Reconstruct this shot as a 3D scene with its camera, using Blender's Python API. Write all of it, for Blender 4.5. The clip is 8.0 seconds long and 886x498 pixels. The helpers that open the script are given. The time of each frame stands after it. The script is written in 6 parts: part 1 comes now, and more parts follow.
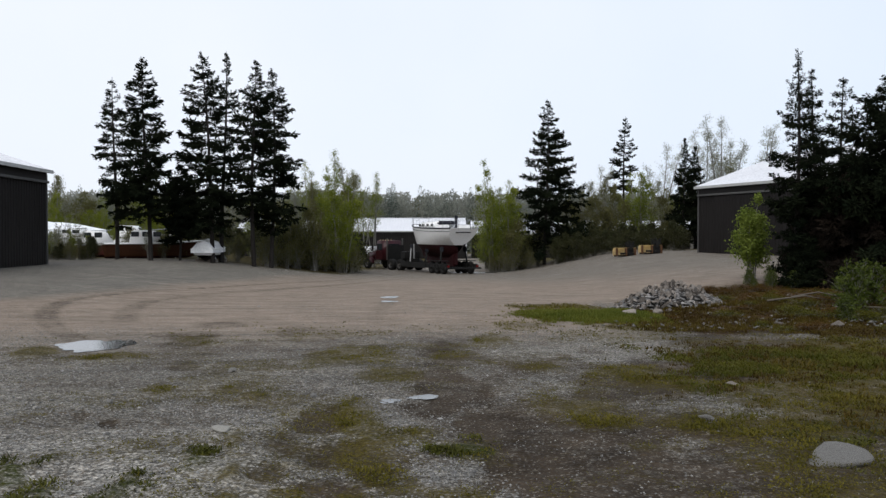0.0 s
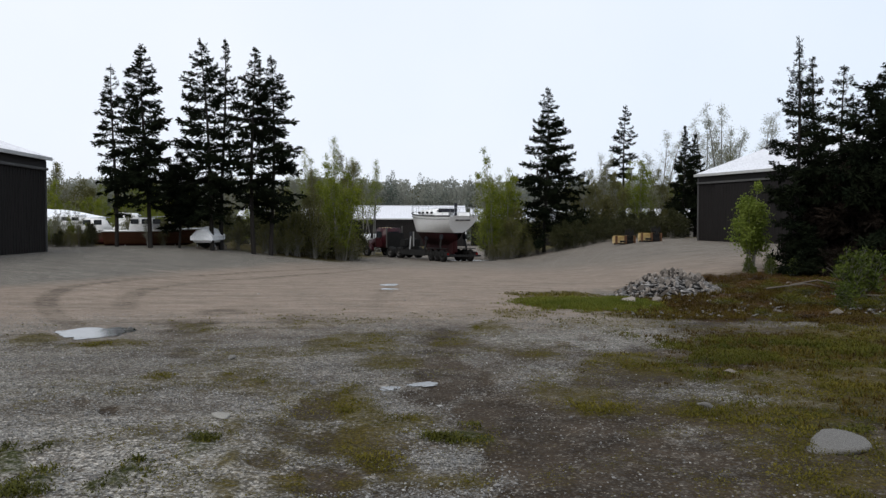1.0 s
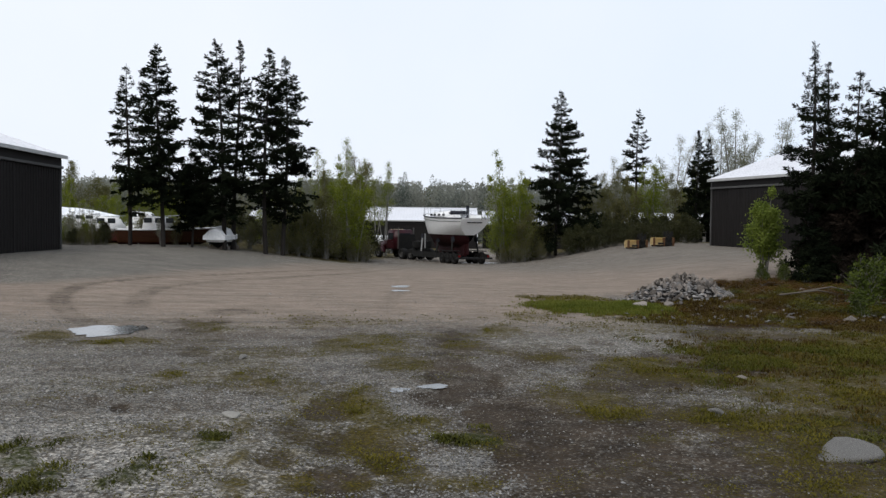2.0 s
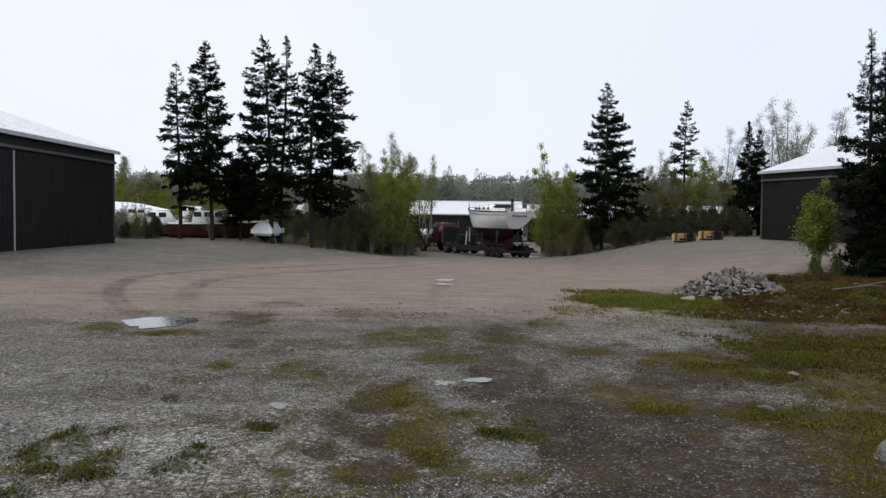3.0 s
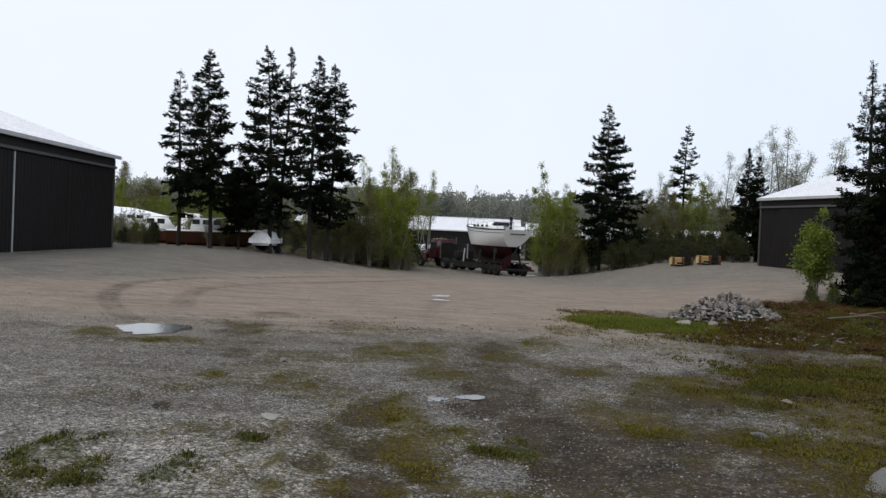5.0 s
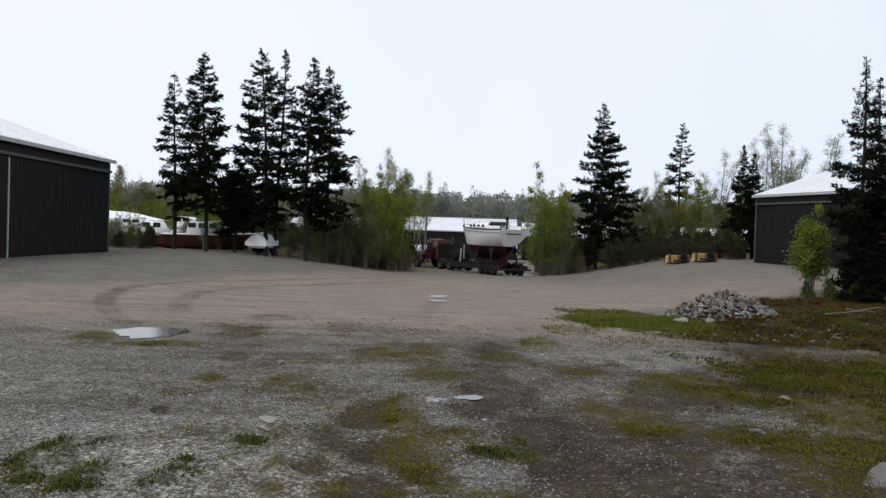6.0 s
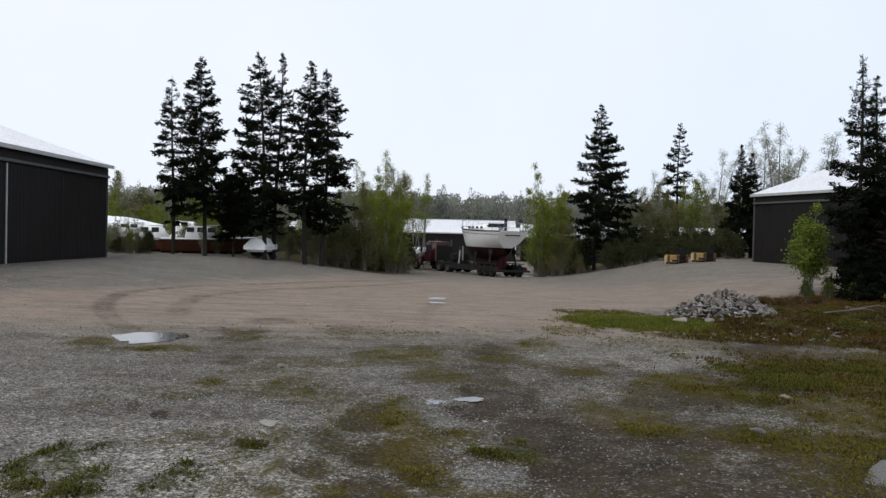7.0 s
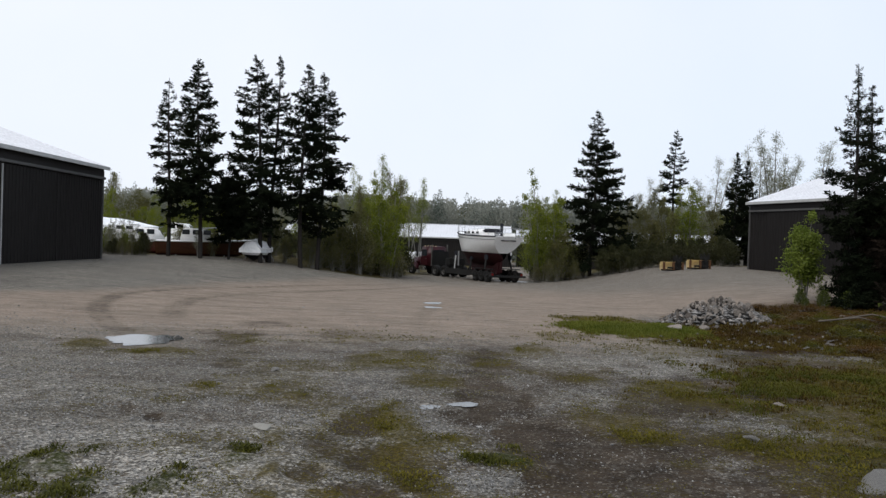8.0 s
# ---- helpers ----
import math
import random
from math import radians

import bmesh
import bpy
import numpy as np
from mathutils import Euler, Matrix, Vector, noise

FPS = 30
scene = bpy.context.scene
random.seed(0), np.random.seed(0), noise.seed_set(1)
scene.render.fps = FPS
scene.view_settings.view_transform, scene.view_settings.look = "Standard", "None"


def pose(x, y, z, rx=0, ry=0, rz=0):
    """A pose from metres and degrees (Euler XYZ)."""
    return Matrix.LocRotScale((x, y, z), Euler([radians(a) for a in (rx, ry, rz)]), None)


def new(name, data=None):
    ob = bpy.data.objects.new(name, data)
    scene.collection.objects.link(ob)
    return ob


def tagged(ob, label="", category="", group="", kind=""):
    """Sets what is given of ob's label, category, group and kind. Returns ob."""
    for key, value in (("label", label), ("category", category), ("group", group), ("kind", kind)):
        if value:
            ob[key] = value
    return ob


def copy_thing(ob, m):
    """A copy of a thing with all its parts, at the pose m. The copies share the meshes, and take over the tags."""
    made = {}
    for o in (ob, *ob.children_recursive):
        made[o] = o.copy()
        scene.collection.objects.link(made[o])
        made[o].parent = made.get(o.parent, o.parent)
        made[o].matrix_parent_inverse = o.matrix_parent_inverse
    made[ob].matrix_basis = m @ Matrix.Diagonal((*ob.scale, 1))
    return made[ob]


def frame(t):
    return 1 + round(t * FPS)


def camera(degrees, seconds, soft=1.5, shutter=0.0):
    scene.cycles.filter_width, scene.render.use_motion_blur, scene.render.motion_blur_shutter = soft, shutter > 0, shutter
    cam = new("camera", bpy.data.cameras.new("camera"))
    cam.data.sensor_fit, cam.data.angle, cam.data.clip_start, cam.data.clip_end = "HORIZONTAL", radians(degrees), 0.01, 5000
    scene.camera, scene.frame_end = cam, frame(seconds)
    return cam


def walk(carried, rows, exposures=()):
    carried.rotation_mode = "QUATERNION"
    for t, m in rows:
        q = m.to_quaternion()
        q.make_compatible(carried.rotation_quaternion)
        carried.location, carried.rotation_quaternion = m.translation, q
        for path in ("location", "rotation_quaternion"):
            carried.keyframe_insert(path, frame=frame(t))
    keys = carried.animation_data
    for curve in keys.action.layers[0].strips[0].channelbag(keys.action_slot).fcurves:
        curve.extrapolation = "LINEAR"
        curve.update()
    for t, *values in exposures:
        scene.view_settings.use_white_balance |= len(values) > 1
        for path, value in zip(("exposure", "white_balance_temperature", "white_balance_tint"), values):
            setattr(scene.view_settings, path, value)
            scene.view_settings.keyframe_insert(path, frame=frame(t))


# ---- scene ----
cam = camera(57.86, 8.0, soft=1.4)
EYE = (0.0, 0.0, 1.65)
TILT, LEAN = -1.2, 0.0  # the first moment's pitch and roll
TURNS = (  # seconds, yaw, pitch and roll against the first moment
    (0.0, 0.0, 0.0, 0.0), (0.5, -0.017, 0.029, 0.07), (1.0, -0.027, -0.881, -0.061), (1.5, 0.359, -0.608, -0.692), (1.7, 0.58, -0.742, -0.707),
    (2.8, 2.67, -0.693, -0.822), (3.0, 3.995, -1.225, -0.6), (3.5, 4.358, -0.764, -1.877), (4.0, 4.338, -0.308, -2.008),
    (4.5, 4.166, -0.262, -2.358), (4.7, 3.934, -0.099, -2.633), (5.8, 3.641, -0.079, -1.989), (6.0, 3.621, -0.048, -1.88), (6.5, 3.554, 0.005, -1.565), (7.0, 3.524, 0.104, -1.342),
    (7.5, 2.554, 0.466, -1.27), (8.0, 3.232, 0.452, -1.904))
walk(cam, [(t, pose(*EYE, 90 + TILT + p, LEAN + r, y)) for t, y, p, r in TURNS])

# ---- sky and light: an overcast spring day ----
world = bpy.data.worlds.new("overcast_sky")
scene.world = world
world.use_nodes = True
wt = world.node_tree
wt.nodes.clear()
w_out = wt.nodes.new("ShaderNodeOutputWorld")
w_bg = wt.nodes.new("ShaderNodeBackground")
w_sky = wt.nodes.new("ShaderNodeTexSky")
w_sky.sky_type, w_sky.sun_disc = "NISHITA", False
w_sky.sun_elevation, w_sky.sun_rotation = radians(48), radians(205)
w_sky.air_density, w_sky.dust_density = 1.0, 3.0
w_cloud = wt.nodes.new("ShaderNodeTexNoise")
w_cloud.inputs["Scale"].default_value, w_cloud.inputs["Detail"].default_value = 1.6, 5.0
w_ramp = wt.nodes.new("ShaderNodeValToRGB")
w_ramp.color_ramp.elements[0].position, w_ramp.color_ramp.elements[1].position = 0.3, 0.75
w_ramp.color_ramp.elements[0].color = (8.9, 9.6, 10.9, 1)
w_ramp.color_ramp.elements[1].color = (10.4, 10.6, 11.0, 1)
w_mix = wt.nodes.new("ShaderNodeMix")
w_mix.data_type = "RGBA"
w_mix.inputs[0].default_value = 0.88
wt.links.new(w_cloud.outputs["Fac"], w_ramp.inputs["Fac"])
w_tc = wt.nodes.new("ShaderNodeTexCoord")
w_sep = wt.nodes.new("ShaderNodeSeparateXYZ")
w_side = wt.nodes.new("ShaderNodeMapRange")
w_side.inputs["From Min"].default_value, w_side.inputs["From Max"].default_value = -0.5, 0.6
w_thin = wt.nodes.new("ShaderNodeMix")
w_thin.data_type, w_thin.blend_type = "RGBA", "MULTIPLY"
w_thin.inputs[7].default_value = (0.85, 0.905, 0.965, 1)
wt.links.new(w_tc.outputs["Generated"], w_sep.inputs[0])
wt.links.new(w_sep.outputs["X"], w_side.inputs["Value"])
wt.links.new(w_side.outputs["Result"], w_thin.inputs[0])
wt.links.new(w_ramp.outputs["Color"], w_thin.inputs[6])
wt.links.new(w_sky.outputs["Color"], w_mix.inputs[6])
wt.links.new(w_thin.outputs[2], w_mix.inputs[7])
wt.links.new(w_mix.outputs[2], w_bg.inputs["Color"])
w_bg.inputs["Strength"].default_value = 0.103
wt.links.new(w_bg.outputs["Background"], w_out.inputs["Surface"])
sun = new("sun", bpy.data.lights.new("sun", "SUN"))
sun.data.energy, sun.data.angle, sun.data.color = 1.5, radians(40), (1.0, 0.97, 0.93)
sun.matrix_world = pose(0, 0, 30, 42, 0, -25)


# ---- materials ----
def nodes_of(name):
    m = bpy.data.materials.new(name)
    m.use_nodes = True
    nt = m.node_tree
    return m, nt, nt.nodes["Principled BSDF"]


def noise_node(nt, scale, detail=4.0, rough=0.6, coord="Object", stretch=(1, 1, 1)):
    tc = nt.nodes.new("ShaderNodeTexCoord")
    mp = nt.nodes.new("ShaderNodeMapping")
    mp.inputs["Scale"].default_value = stretch
    n = nt.nodes.new("ShaderNodeTexNoise")
    n.inputs["Scale"].default_value, n.inputs["Detail"].default_value, n.inputs["Roughness"].default_value = scale, detail, rough
    nt.links.new(tc.outputs[coord], mp.inputs["Vector"])
    nt.links.new(mp.outputs["Vector"], n.inputs["Vector"])
    return n.outputs["Fac"]


def ramp(nt, fac, *stops):
    r = nt.nodes.new("ShaderNodeValToRGB")
    e = r.color_ramp.elements
    while len(e) < len(stops):
        e.new(0.5)
    for el, (p, c) in zip(e, stops):
        el.position, el.color = p, (*c, 1)
    nt.links.new(fac, r.inputs["Fac"])
    return r.outputs["Color"]


def mixed(nt, fac, a, b, mode="MIX"):
    m = nt.nodes.new("ShaderNodeMix")
    m.data_type, m.blend_type = "RGBA", mode
    for sock, v in ((m.inputs[0], fac), (m.inputs[6], a), (m.inputs[7], b)):
        if hasattr(v, "links"):
            nt.links.new(v, sock)
        elif isinstance(v, tuple):
            sock.default_value = (*v, 1)
        else:
            sock.default_value = v
    return m.outputs[2]


def bump(nt, bsdf, height, strength=0.4, distance=0.02):
    b = nt.nodes.new("ShaderNodeBump")
    b.inputs["Strength"].default_value, b.inputs["Distance"].default_value = strength, distance
    nt.links.new(height, b.inputs["Height"])
    nt.links.new(b.outputs["Normal"], bsdf.inputs["Normal"])


def surface(name, c1, c2, scale=6.0, rough=0.7, metal=0.0, fine=60.0, relief=0.2, depth=0.01, stretch=(1, 1, 1), spec=0.2, per_object=0.0):
    """Two tones mottled by a coarse and a fine noise, with fine relief."""
    m, nt, b = nodes_of(name)
    coarse, grain = noise_node(nt, scale, stretch=stretch), noise_node(nt, fine, 3.0, stretch=stretch)
    col = ramp(nt, coarse, (0.3, c1), (0.7, c2))
    col = mixed(nt, 0.35, col, ramp(nt, grain, (0.3, tuple(0.6 * v for v in c1)), (0.7, tuple(min(1, 1.25 * v) for v in c2))))
    if per_object:
        oi = nt.nodes.new("ShaderNodeObjectInfo")
        col = mixed(nt, per_object, col, ramp(nt, oi.outputs["Random"], (0.0, tuple(0.5 * v for v in c1)), (1.0, tuple(min(1, 1.3 * v) for v in c2))))
    nt.links.new(col, b.inputs["Base Color"])
    b.inputs["Roughness"].default_value, b.inputs["Metallic"].default_value = rough, metal
    b.inputs["Specular IOR Level"].default_value = spec
    if relief:
        bump(nt, b, grain, relief, depth)
    return m


def leafy(name, c1, c2, c3, scale=0.8, trans=0.25, rough=0.6):
    """Leaves: varied leaf by leaf, with clumps of other tone, letting some light through."""
    m, nt, b = nodes_of(name)
    geo = nt.nodes.new("ShaderNodeNewGeometry")
    col = ramp(nt, geo.outputs["Random Per Island"], (0.0, c1), (0.6, c2), (1.0, c3))
    clump = noise_node(nt, scale, 2.0)
    col = mixed(nt, 0.5, col, ramp(nt, clump, (0.35, c1), (0.65, c3)))
    nt.links.new(col, b.inputs["Base Color"])
    b.inputs["Roughness"].default_value = rough
    b.inputs["Specular IOR Level"].default_value = 0.08 if trans else 0.0
    if trans:
        out = nt.nodes["Material Output"]
        tr = nt.nodes.new("ShaderNodeBsdfTranslucent")
        ms = nt.nodes.new("ShaderNodeMixShader")
        ms.inputs[0].default_value = trans
        nt.links.new(col, tr.inputs["Color"])
        nt.links.new(b.outputs[0], ms.inputs[1])
        nt.links.new(tr.outputs[0], ms.inputs[2])
        nt.links.new(ms.outputs[0], out.inputs["Surface"])
    return m


SIDING = surface("dark_brown_steel_siding", (0.009, 0.0077, 0.007), (0.0135, 0.0115, 0.0108), 1.2, 0.6, spec=0.15, fine=9, relief=0.05, stretch=(1, 1, 0.25))
SIDING_DARK = surface("brown_steel_soffit", (0.012, 0.010, 0.0095), (0.017, 0.015, 0.014), 1.5, 0.6, spec=0.2, fine=12, relief=0.05)
ROOF_WHITE = surface("white_steel_roofing", (0.60, 0.605, 0.63), (0.69, 0.695, 0.72), 0.5, 0.45, fine=5, relief=0.04)
TRIM_GREY = surface("grey_galvanised_trim", (0.07, 0.068, 0.066), (0.11, 0.108, 0.105), 2, 0.5, metal=0.3, fine=20, relief=0.05)
TRIM_LIGHT = surface("pale_grey_trim", (0.36, 0.36, 0.35), (0.46, 0.46, 0.45), 2, 0.5, fine=20, relief=0.05)
BARK = surface("spruce_bark", (0.012, 0.010, 0.009), (0.03, 0.026, 0.023), 3, 0.9, fine=25, relief=0.6, depth=0.03, stretch=(1, 1, 0.3))
BARK_PALE = surface("pale_alder_bark", (0.10, 0.095, 0.085), (0.22, 0.21, 0.19), 3, 0.85, fine=22, relief=0.3, stretch=(1, 1, 0.4))
NEEDLES = leafy("spruce_needles", (0.005, 0.008, 0.005), (0.009, 0.012, 0.007), (0.017, 0.021, 0.011), 0.7, 0.0)
NEEDLES_BROWN = leafy("browned_needles", (0.010, 0.008, 0.006), (0.016, 0.012, 0.009), (0.028, 0.02, 0.014), 0.7, 0.05)
SPRING = leafy("young_spring_leaves", (0.10, 0.13, 0.014), (0.15, 0.18, 0.02), (0.22, 0.24, 0.036), 0.6, 0.42)
SPRING_OLIVE = leafy("budding_olive_leaves", (0.075, 0.078, 0.026), (0.115, 0.113, 0.038), (0.19, 0.172, 0.07), 0.6, 0.38)
# undergrowth leaves darkened to stand for shade under the trees
UNDERGROWTH = leafy("shade_darkened_undergrowth", (0.022, 0.026, 0.010), (0.04, 0.042, 0.016), (0.065, 0.062, 0.026), 0.6, 0.15)
SPRING_PALE = leafy("pale_budding_twigs", (0.15, 0.16, 0.11), (0.21, 0.22, 0.155), (0.29, 0.295, 0.22), 0.6, 0.38)


# ---- mesh helpers ----
def mesh_from(name, verts, faces, mats, smooth=False, slots=None):
    me = bpy.data.meshes.new(name)
    me.from_pydata([tuple(v) for v in verts], [], [tuple(f) for f in faces])
    for m in mats if isinstance(mats, (list, tuple)) else [mats]:
        me.materials.append(m)
    if slots is not None:
        me.polygons.foreach_set("material_index", slots)
    if smooth:
        me.polygons.foreach_set("use_smooth", [True] * len(me.polygons))
    me.update()
    return me


def part(name, bm, material, parent=None, label="", smooth=False, at=None):
    """Links a bmesh as one mesh object, under a thing or a part."""
    me = bpy.data.meshes.new(name)
    if smooth:
        for f in bm.faces:
            f.smooth = True
    bm.to_mesh(me)
    bm.free()
    me.materials.append(material)
    return mesh_part(name, me, parent, label, at)


def mesh_part(name, me, parent=None, label="", at=None):
    ob = new(name, me)
    ob.parent = parent
    if at is not None:
        ob.matrix_basis = at
    if label:
        tagged(ob, label)
    return ob


def box(bm, x0, x1, y0, y1, z0, z1, bevel=0.0, m=None):
    """Adds a box, its edges bevelled."""
    r = bmesh.ops.create_cube(bm, size=1)
    vs = r["verts"]
    for v in vs:
        v.co = Vector(((x0 + x1) / 2 + v.co.x * (x1 - x0), (y0 + y1) / 2 + v.co.y * (y1 - y0), (z0 + z1) / 2 + v.co.z * (z1 - z0)))
    if bevel:
        es = list({e for v in vs for e in v.link_edges})
        vs = bmesh.ops.bevel(bm, geom=es, offset=bevel, segments=2, affect="EDGES")["verts"]
    if m is not None:
        bmesh.ops.transform(bm, matrix=m, verts=[v for v in vs if v.is_valid])
    return bm


def boxed(*args, bevel=0.0, m=None):
    return box(bmesh.new(), *args, bevel=bevel, m=m)


def tube(bm, a, b, r0, r1=None, seg=8):
    """Adds a round bar from a to b."""
    a, b = Vector(a), Vector(b)
    r = bmesh.ops.create_cone(bm, cap_ends=True, segments=seg, radius1=r0, radius2=r0 if r1 is None else r1, depth=(b - a).length)
    q = (b - a).to_track_quat("Z", "Y").to_matrix().to_4x4()
    bmesh.ops.transform(bm, matrix=Matrix.Translation((a + b) / 2) @ q, verts=r["verts"])
    return bm


def empty(name, m, label, category, group=""):
    ob = new(name)
    ob.empty_display_size = 0.3
    ob.matrix_basis = m
    return tagged(ob, label, category, group)


def hash01(ix, iy, seed):
    h = (ix.astype(np.int64) * 374761393 + iy.astype(np.int64) * 668265263 + seed * 974711) & 0x7FFFFFFF
    h = ((h ^ (h >> 13)) * 1274126177) & 0x7FFFFFFF
    return ((h ^ (h >> 16)) & 0xFFFFF) / 0xFFFFF


def vnoise(x, y, seed=0):
    """Smooth value noise on arrays, 0 to 1, cells 1 wide."""
    ix, iy = np.floor(x), np.floor(y)
    fx, fy = x - ix, y - iy
    fx, fy = fx * fx * (3 - 2 * fx), fy * fy * (3 - 2 * fy)
    a, b = hash01(ix, iy, seed), hash01(ix + 1, iy, seed)
    c, d = hash01(ix, iy + 1, seed), hash01(ix + 1, iy + 1, seed)
    return (a * (1 - fx) + b * fx) * (1 - fy) + (c * (1 - fx) + d * fx) * fy


def fbm(x, y, seed=0, octaves=4):
    s, a, tot = 0, 1.0, 0.0
    for i in range(octaves):
        s = s + a * vnoise(x * 2 ** i, y * 2 ** i, seed + 17 * i)
        tot += a
        a *= 0.55
    return s / tot


def sstep(a, b, v):
    u = np.clip((np.asarray(v, float) - a) / (b - a), 0, 1)
    return u * u * (3 - 2 * u)


# ---- the lie of the land: a yard that falls gently away between two levelled shed pads ----
def land(x, y):
    x, y = np.asarray(x, float), np.asarray(y, float)
    fall = -0.0285 * np.clip(y - 6, 0, 54) - 0.014 * np.clip(y - 60, 0, 70)
    z = fall
    near = sstep(10, 30, y)
    left = sstep(4, 19, -x) * (1 - sstep(62, 85, y)) * near
    right = sstep(4.5, 17, x) * (1 - sstep(70, 100, y)) * near
    z = z * (1 - left) + -0.1 * left
    z = z * (1 - right) + 0.13 * right
    mound = np.exp(-(((x - 9.6) / 3.0) ** 2 + ((y - 19.5) / 2.6) ** 2))
    z = z + 0.30 * mound
    z = z + 9.0 * sstep(170, 420, y) + 5 * sstep(140, 400, np.abs(x))
    return z + 0.10 * (fbm(x / 7.0, y / 7.0, 3) - 0.5) * sstep(3, 12, np.hypot(x, y))


def gz(x, y):
    return float(land(x, y))


# ---- ground ----
def ell(x, y, cx, cy, rx, ry, turn=0.0):
    """1 inside an uneven oval patch, falling to 0 at its rim."""
    c, s = math.cos(radians(turn)), math.sin(radians(turn))
    u, v = (x - cx) * c + (y - cy) * s, -(x - cx) * s + (y - cy) * c
    d = np.sqrt((u / rx) ** 2 + (v / ry) ** 2) + 1.2 * (fbm(x * 3.0, y * 2.2, 41, 5) - 0.5)
    return 1 - sstep(0.5, 1.55, d)


# patches as x, y, half length, half width, turn, strength
LUSH_SPOTS = ((-2.98, 5.22, 0.20, 0.28, 30, 1.0), (-3.03, 5.61, 0.16, 0.16, 28, 0.9), (-2.88, 4.66, 0.25, 0.29, 32, 1.0), (-2.64, 4.82, 0.21, 0.24, 29, 0.9), (-2.59, 5.11, 0.13, 0.20, 27, 0.7),
              (-2.86, 5.84, 0.08, 0.13, 26, 0.8), (-1.95, 5.34, 0.15, 0.16, 20, 1.0), (-1.80, 5.55, 0.12, 0.14, 18, 0.9), (-1.81, 5.84, 0.12, 0.21, 17, 0.9), (-2.08, 4.89, 0.12, 0.10, 23, 0.9),
              (-2.01, 5.08, 0.11, 0.09, 22, 0.9), (0.12, 6.17, 0.25, 0.27, -1, 1.0), (3.30, 6.5, 0.40, 0.80, -28, 0.5), (4.6, 11.4, 0.8, 1.4, -23, 0.5))
YARD_GRASS = ((-1.66, 6.31, 0.08, 0.50, 15, 0.7), (-1.51, 5.54, 0.08, 0.42, 15, 0.7), (-1.32, 4.84, 0.10, 0.27, 15, 0.8), (-2.36, 8.64, 0.15, 0.36, 15, 0.8), (-2.01, 8.35, 0.15, 0.29, 14, 0.7),
              (-3.10, 8.73, 0.15, 0.30, 20, 0.6), (-3.12, 7.81, 0.16, 0.23, 22, 0.5), (-6.23, 12.25, 0.38, 0.75, 27, 0.9), (-4.90, 11.62, 0.58, 0.43, 23, 0.7), (-4.23, 14.0, 0.41, 0.80, 17, 0.6),
              (-1.68, 11.59, 0.34, 0.95, 8, 0.7), (-1.22, 12.07, 0.55, 1.32, 6, 0.6), (-0.64, 9.85, 0.36, 0.68, 4, 0.6))
PATH_GRASS = ((-0.78, 7.16, 0.23, 0.75, 6, 0.8), (-0.58, 5.96, 0.26, 0.74, 6, 0.75), (-0.98, 4.98, 0.11, 0.15, 11, 0.8), (-0.55, 4.98, 0.14, 0.17, 6, 0.7), (-0.18, 6.52, 0.24, 0.28, 2, 0.7),
              (-0.29, 5.20, 0.19, 0.21, 3, 0.6), (0.04, 5.01, 0.25, 0.15, 0, 0.6), (0.90, 14.0, 0.37, 0.93, -4, 0.8), (0.12, 11.88, 0.31, 0.57, -1, 0.5), (1.31, 10.6, 0.37, 0.45, -7, 0.7))
RIGHT_GRASS = ((2.33, 10.13, 0.45, 0.72, -13, 1.0), (2.60, 9.46, 0.45, 0.63, -15, 1.0), (2.93, 8.96, 0.41, 0.61, -18, 0.9), (3.26, 8.68, 0.40, 0.78, -21, 0.9), (4.46, 12.14, 0.56, 1.03, -20, 0.9),
               (4.71, 11.38, 0.62, 1.30, -23, 1.0), (3.92, 8.85, 0.42, 1.01, -24, 1.0), (3.12, 7.71, 0.35, 0.53, -22, 0.9), (3.07, 6.79, 0.31, 0.59, -24, 1.0), (1.31, 7.78, 0.41, 0.42, -10, 0.8),
               (1.49, 7.12, 0.32, 0.34, -12, 0.9), (1.05, 8.06, 0.24, 0.32, -7, 0.7), (2.19, 6.95, 0.32, 0.29, -17, 1.0), (2.42, 6.64, 0.25, 0.26, -20, 1.0), (1.63, 6.22, 0.23, 0.18, -15, 0.7), (2.44, 5.71, 0.38, 0.37, -23, 0.7))
VERGE_GRASS = ((1.5, 16.8, 0.6, 1.2, -5, 0.4), (3.7, 19.4, 1.6, 2.0, -10, 1.0), (3.1, 22.3, 1.0, 1.6, -7, 1.0), (4.38, 18.0, 1.0, 2.6, -13, 0.8), (4.41, 8.31, 0.47, 1.35, -28, 1.0), (5.4, 10.2, 0.9, 2.2, -28, 1.0), (6.4, 12.6, 0.9, 1.4, -28, 0.9))
SOIL_SPOTS = ((-1.07, 7.07, 0.23, 0.62, 9, 0.9), (-1.20, 6.15, 0.18, 0.36, 11, 0.6), (-0.83, 5.89, 0.21, 0.40, 8, 0.95), (-1.19, 5.43, 0.12, 0.16, 12, 0.95), (-0.75, 5.02, 0.25, 0.31, 9, 1.0), (-4.30, 13.14, 0.5, 0.9, 18, 0.42),
              (-3.49, 10.7, 0.3, 0.6, 18, 0.4), (-4.80, 17.23, 0.5, 0.9, 16, 0.3), (-2.88, 15.57, 0.4, 1.08, 10, 0.3), (-3.30, 7.28, 0.13, 0.17, 24, 0.55), (-2.92, 6.99, 0.09, 0.23, 23, 0.9), (-4.73, 14.69, 0.64, 0.65, 18, 0.5))
